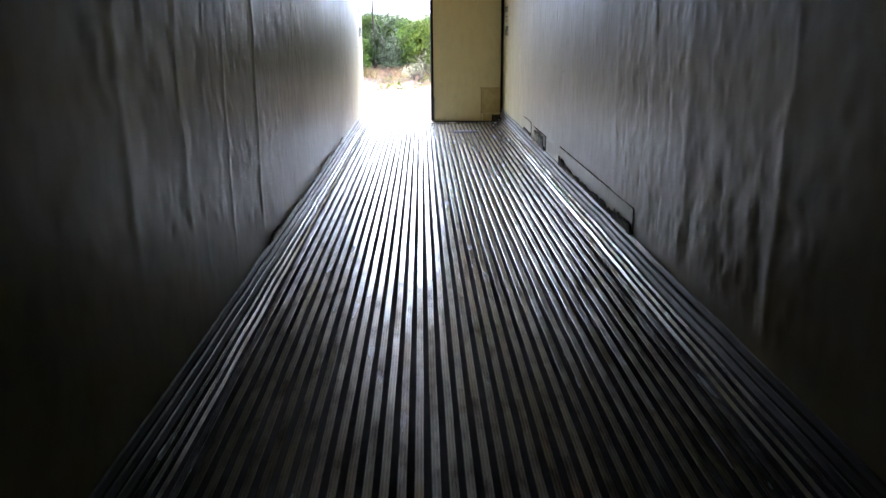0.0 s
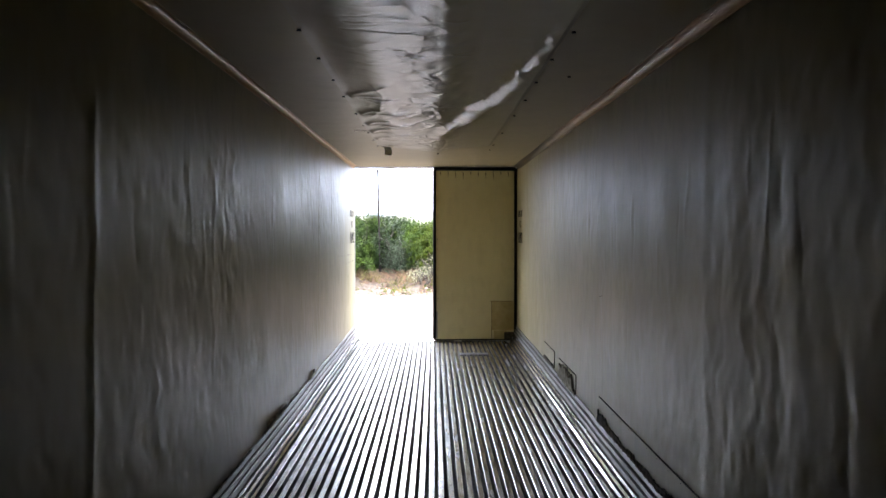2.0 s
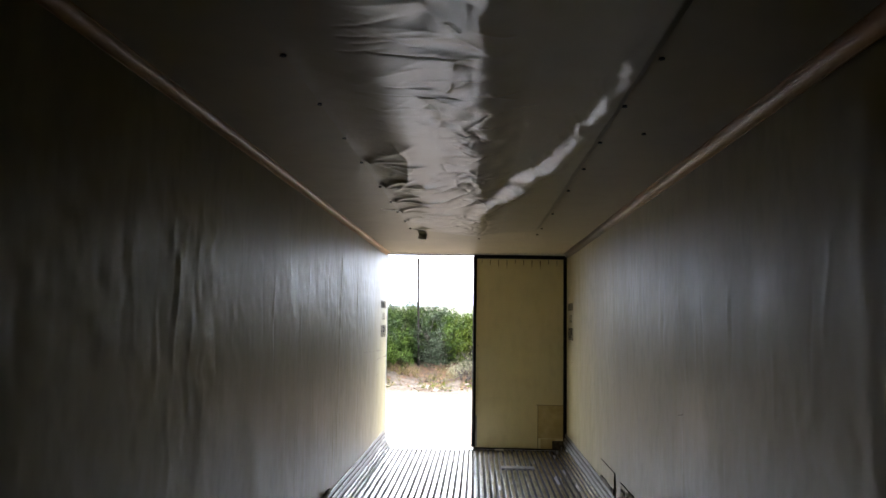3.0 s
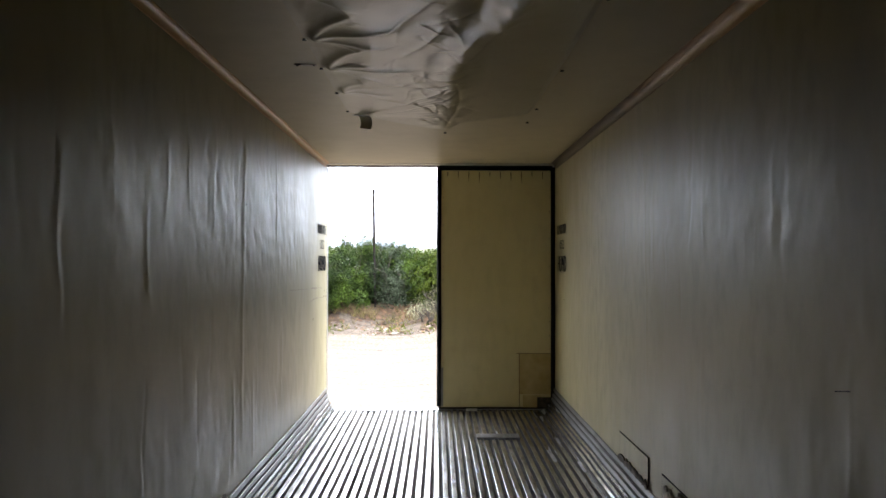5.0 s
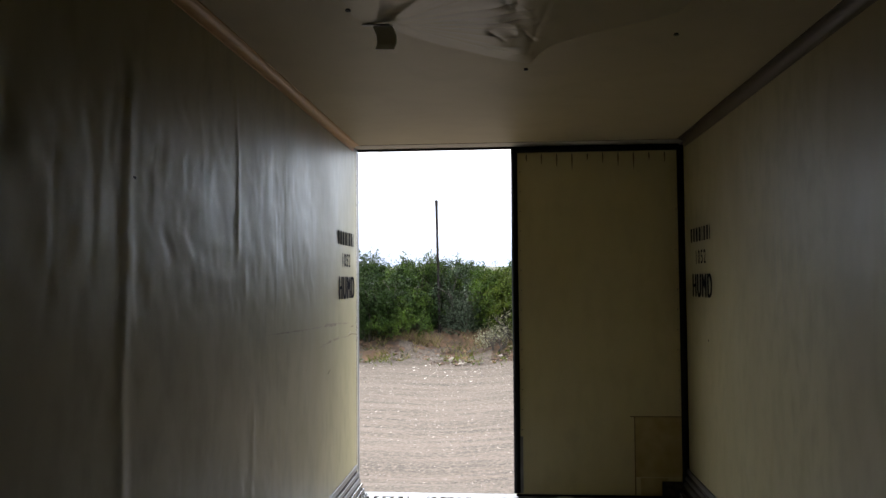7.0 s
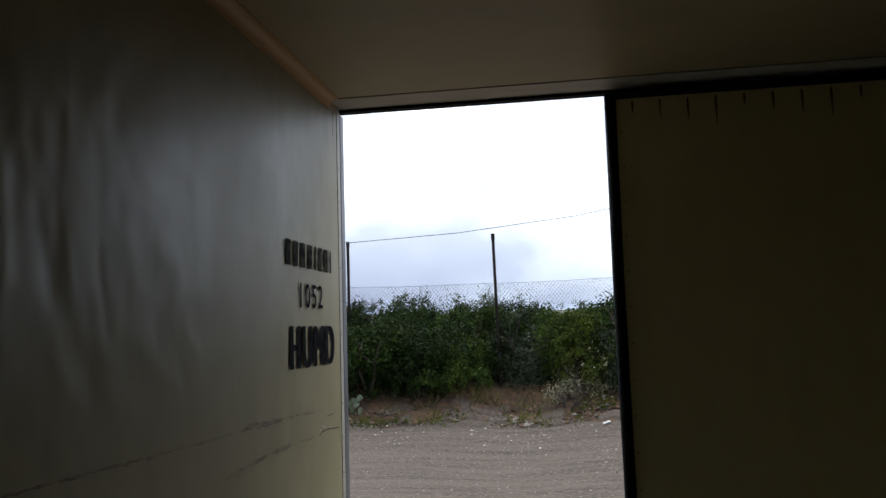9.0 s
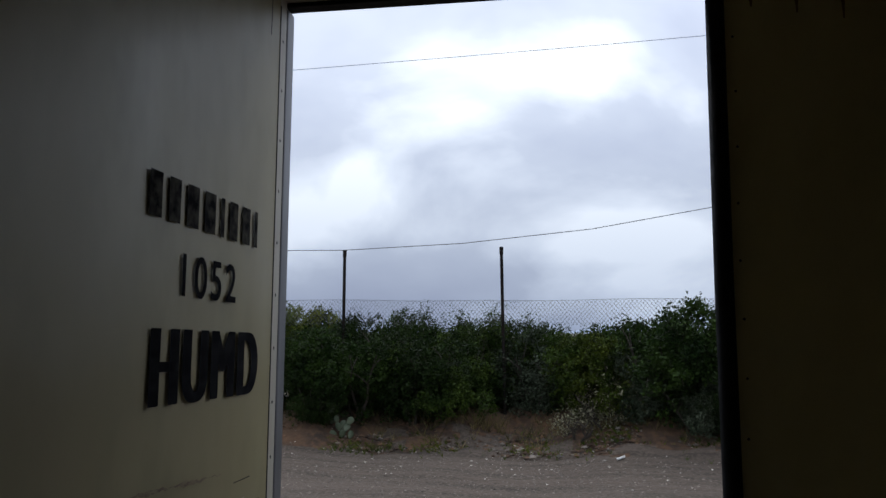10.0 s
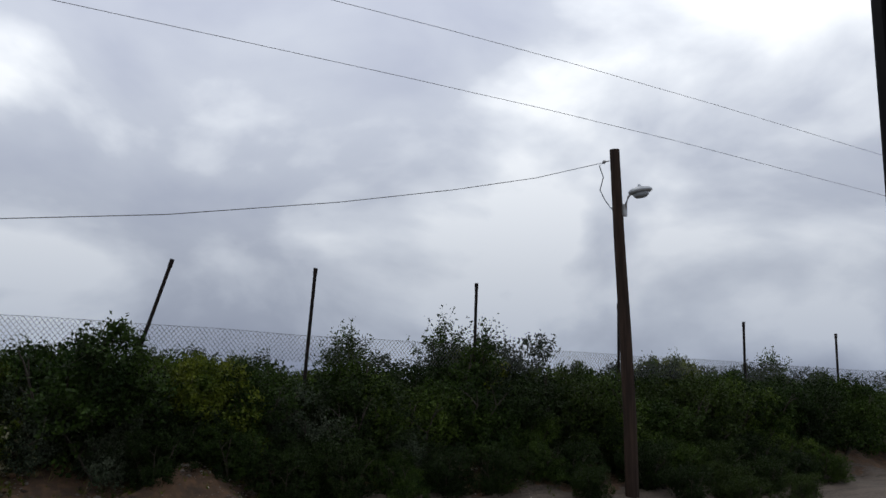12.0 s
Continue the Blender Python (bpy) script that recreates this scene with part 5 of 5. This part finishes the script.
bm.faces.new(rings[-1][::-1])
lens = part("lens", bm, LENS, head, "clouded glass lens", smooth=True)
bm = bmesh.new()
tube(bm, [(0, 0, 0.09), (0, 0, 0.15)], [0.04, 0.035], 10)
part("photocell", bm, LAMP_GREY, head, "small round photocell")


def cable(name, pts, radius, label):
    cu = bmesh.new()
    tube(cu, pts, radius, 5)
    ob = part(name, cu, WIRE)
    return tagged(ob, label, "power line", group="overhead lines", kind="structure")


# the low line sags to the pole; two lines run level above the yard
P1 = [(-42, 6.4)] + [(-30, 5.1), (-20, 4.1), (-12, 3.55), (-6.9, 3.36), (-4.45, 3.33), (-2.3, 3.42), (-0.1, 3.63), (2.0, 3.98), (4.68, 4.56), (6.87, 5.12), (8.8, 5.68), (10.74, 6.37)]
cable("power_line", [(x, 11.52 + 0.33 * max(0, (x - 4) / 6.74) ** 2, z) for x, z in P1], 0.0065, "thin dark cable sagging to the wooden pole")
P2 = [(-30, 6.7), (-15, 7.02), (-7.4, 7.2), (-1.7, 7.36), (0.2, 7.42), (3.2, 7.53), (6.4, 7.64), (10.0, 7.74), (14.3, 7.8), (23.3, 7.8), (45, 7.7)]
P3 = [(-30, 8.1), (-10, 8.35), (0, 8.6), (4.5, 8.78), (7.5, 8.9), (10.7, 8.99), (16, 9.06), (23.4, 9.08), (45, 9.0)]
for line in (P2, P3):
    cable("power_line", [(x, 13.0, z) for x, z in line], 0.0055, "thin level power line above the yard")


# prickly pear
def prickly_pear(x, y, turn):
    base = empty("prickly_pear", (x, y, gz(x, y) - 0.03))
    tagged(base, "small prickly pear cactus with flat pads on the bank", "cactus", group="prickly pears")
    r = np.random.RandomState(int(turn))
    spots = [(0, 0, 0.16, 0, 0), (0.13, 0.02, 0.36, 25, 1), (-0.12, -0.02, 0.38, -25, 2), (0.02, 0.05, 0.44, 5, 3), (0.24, 0.0, 0.56, 40, 4), (-0.2, 0.02, 0.6, -15, 5), (0.28, -0.05, 0.14, 30, 6), (-0.3, 0.03, 0.13, -40, 7)]
    for dx, dy, dz, tilt, k in spots:
        bm = bmesh.new()
        bmesh.ops.create_uvsphere(bm, u_segments=12, v_segments=8, radius=1)
        for v in bm.verts:
            v.co = Vector((v.co.x * 0.105 * (1 + 0.25 * v.co.z), v.co.y * 0.022, v.co.z * 0.145))
        ob = part("pad", bm, CACTUS, base, smooth=True)
        ob.location, ob.rotation_euler = (dx, dy, dz), (radians(r.randn() * 12), radians(tilt), radians(turn + r.randn() * 35))
    base.scale = (0.6, 0.6, 0.6)
    return base


prickly_pear(-4.75, 12.75, 10)
prickly_pear(-5.15, 12.95, 60)

# stones and litter
def pebble_field(name, n, seed, x0, x1, yfun, smin, smax, mat, label):
    r = np.random.RandomState(seed)
    V, F = [], []
    ico = [(0, 0, 1), (0.9, 0, 0.1), (0.25, 0.85, 0), (-0.75, 0.5, 0.1), (-0.7, -0.55, 0), (0.3, -0.85, 0.1), (0, 0, -0.8)]
    tri = [(0, 1, 2), (0, 2, 3), (0, 3, 4), (0, 4, 5), (0, 5, 1), (6, 2, 1), (6, 3, 2), (6, 4, 3), (6, 5, 4), (6, 1, 5)]
    for _ in range(n):
        x, y = x0 + (x1 - x0) * r.rand(), yfun(r)
        s = smin + (smax - smin) * r.rand() ** 3
        a = r.rand() * 6.28
        z = gz(x, y)
        k = len(V)
        for vx, vy, vz in ico:
            j = 1 + 0.3 * r.randn()
            V.append((x + (vx * math.cos(a) - vy * math.sin(a)) * s * j, y + (vx * math.sin(a) + vy * math.cos(a)) * s * j * 0.8, z + vz * s * 0.55))
        F += [tuple(k + i for i in t) for t in tri]
    ob = obj(name, V, F, mat)
    return tagged(ob, label, "stones", kind="stuff")


pebble_field("gravel", 20000, 3, -8, 8, lambda r: 4.8 + 8.2 * r.rand() ** 0.7, 0.004, 0.026, STONE, "scattered pale gravel on the yard")
pebble_field("pale_chips", 600, 8, -7, 9, lambda r: 10.2 + 2.4 * r.rand() ** 0.4, 0.005, 0.032, CHIP, "small white stone chips near the bank")
pebble_field("bank_stones", 1500, 4, -10, 16, lambda r: 12.4 + 0.9 * r.rand(), 0.012, 0.075, STONE, "pale stones along the foot of the bank")
pebble_field("soil_clods", 3600, 14, -9, 14, lambda r: 12.35 + 1.2 * r.rand(), 0.012, 0.085, CLOD, "crumbled brown soil clods on the bank")
pebble_field("rubble", 220, 6, -0.6, 0.9, lambda r: 13.55 + 0.45 * r.rand(), 0.02, 0.08, STONE, "pale rubble heap among the shrubs")


def grass(name, n, seed, spots, mat, label, h=0.16):
    r = np.random.RandomState(seed)
    V, F = [], []
    for _ in range(n):
        sx, sy, rad = spots[r.randint(len(spots))]
        x, y = sx + r.randn() * rad, sy + r.randn() * rad * 0.5
        z = gz(x, y) - 0.01
        for _b in range(7):
            a, lean, L = r.rand() * 6.28, 0.3 + 0.7 * r.rand(), h * (0.5 + r.rand())
            dx, dy = math.cos(a) * lean * L, math.sin(a) * lean * L
            k = len(V)
            V += [(x - 0.005, y, z), (x + 0.005, y, z), (x + dx, y + dy, z + L)]
            F.append((k, k + 1, k + 2))
    ob = obj(name, V, F, mat)
    return tagged(ob, label, "grass", kind="stuff")


grass("weeds", 800, 7, [(-0.9, 12.75, 0.5), (0.2, 12.9, 0.4), (-4.4, 12.4, 0.4), (-3.2, 12.6, 0.5), (2.2, 12.7, 0.6), (4.5, 12.8, 0.7), (7.0, 12.8, 0.6), (-6.5, 12.6, 0.6), (9.5, 12.8, 0.8)], LEAF_B, "small green weeds at the foot of the bank", 0.08)
grass("dry_grass", 190, 8, [(-0.3, 13.3, 0.5), (0.7, 13.4, 0.5), (-1.1, 13.4, 0.4), (2.4, 13.4, 0.5), (-3.6, 13.3, 0.6), (-2.3, 13.4, 0.4), (5.5, 13.4, 0.9), (8.5, 13.4, 0.9), (-6.5, 13.3, 0.8)], DRY, "dry yellow grass on the soil bank", 0.3)

bm = bmesh.new()
box(bm, -0.06, 0.05, -0.05, 0.05, 0, 0.035, 0.012)
for v in bm.verts:
    v.co += Vector((0.02 * math.sin(v.co.y * 40), 0.02 * math.sin(v.co.x * 30), 0.02 * math.sin(v.co.x * 50)))
litter = part("litter", bm, material("white_litter", (0.75, 0.75, 0.73), 0.7, var=(0.6, 0.6, 0.58), scale=20.0))
litter.location = (0.33, 12.0, gz(0.33, 12.0) + 0.01)
tagged(litter, "crumpled white litter lying on the gravel", "litter")
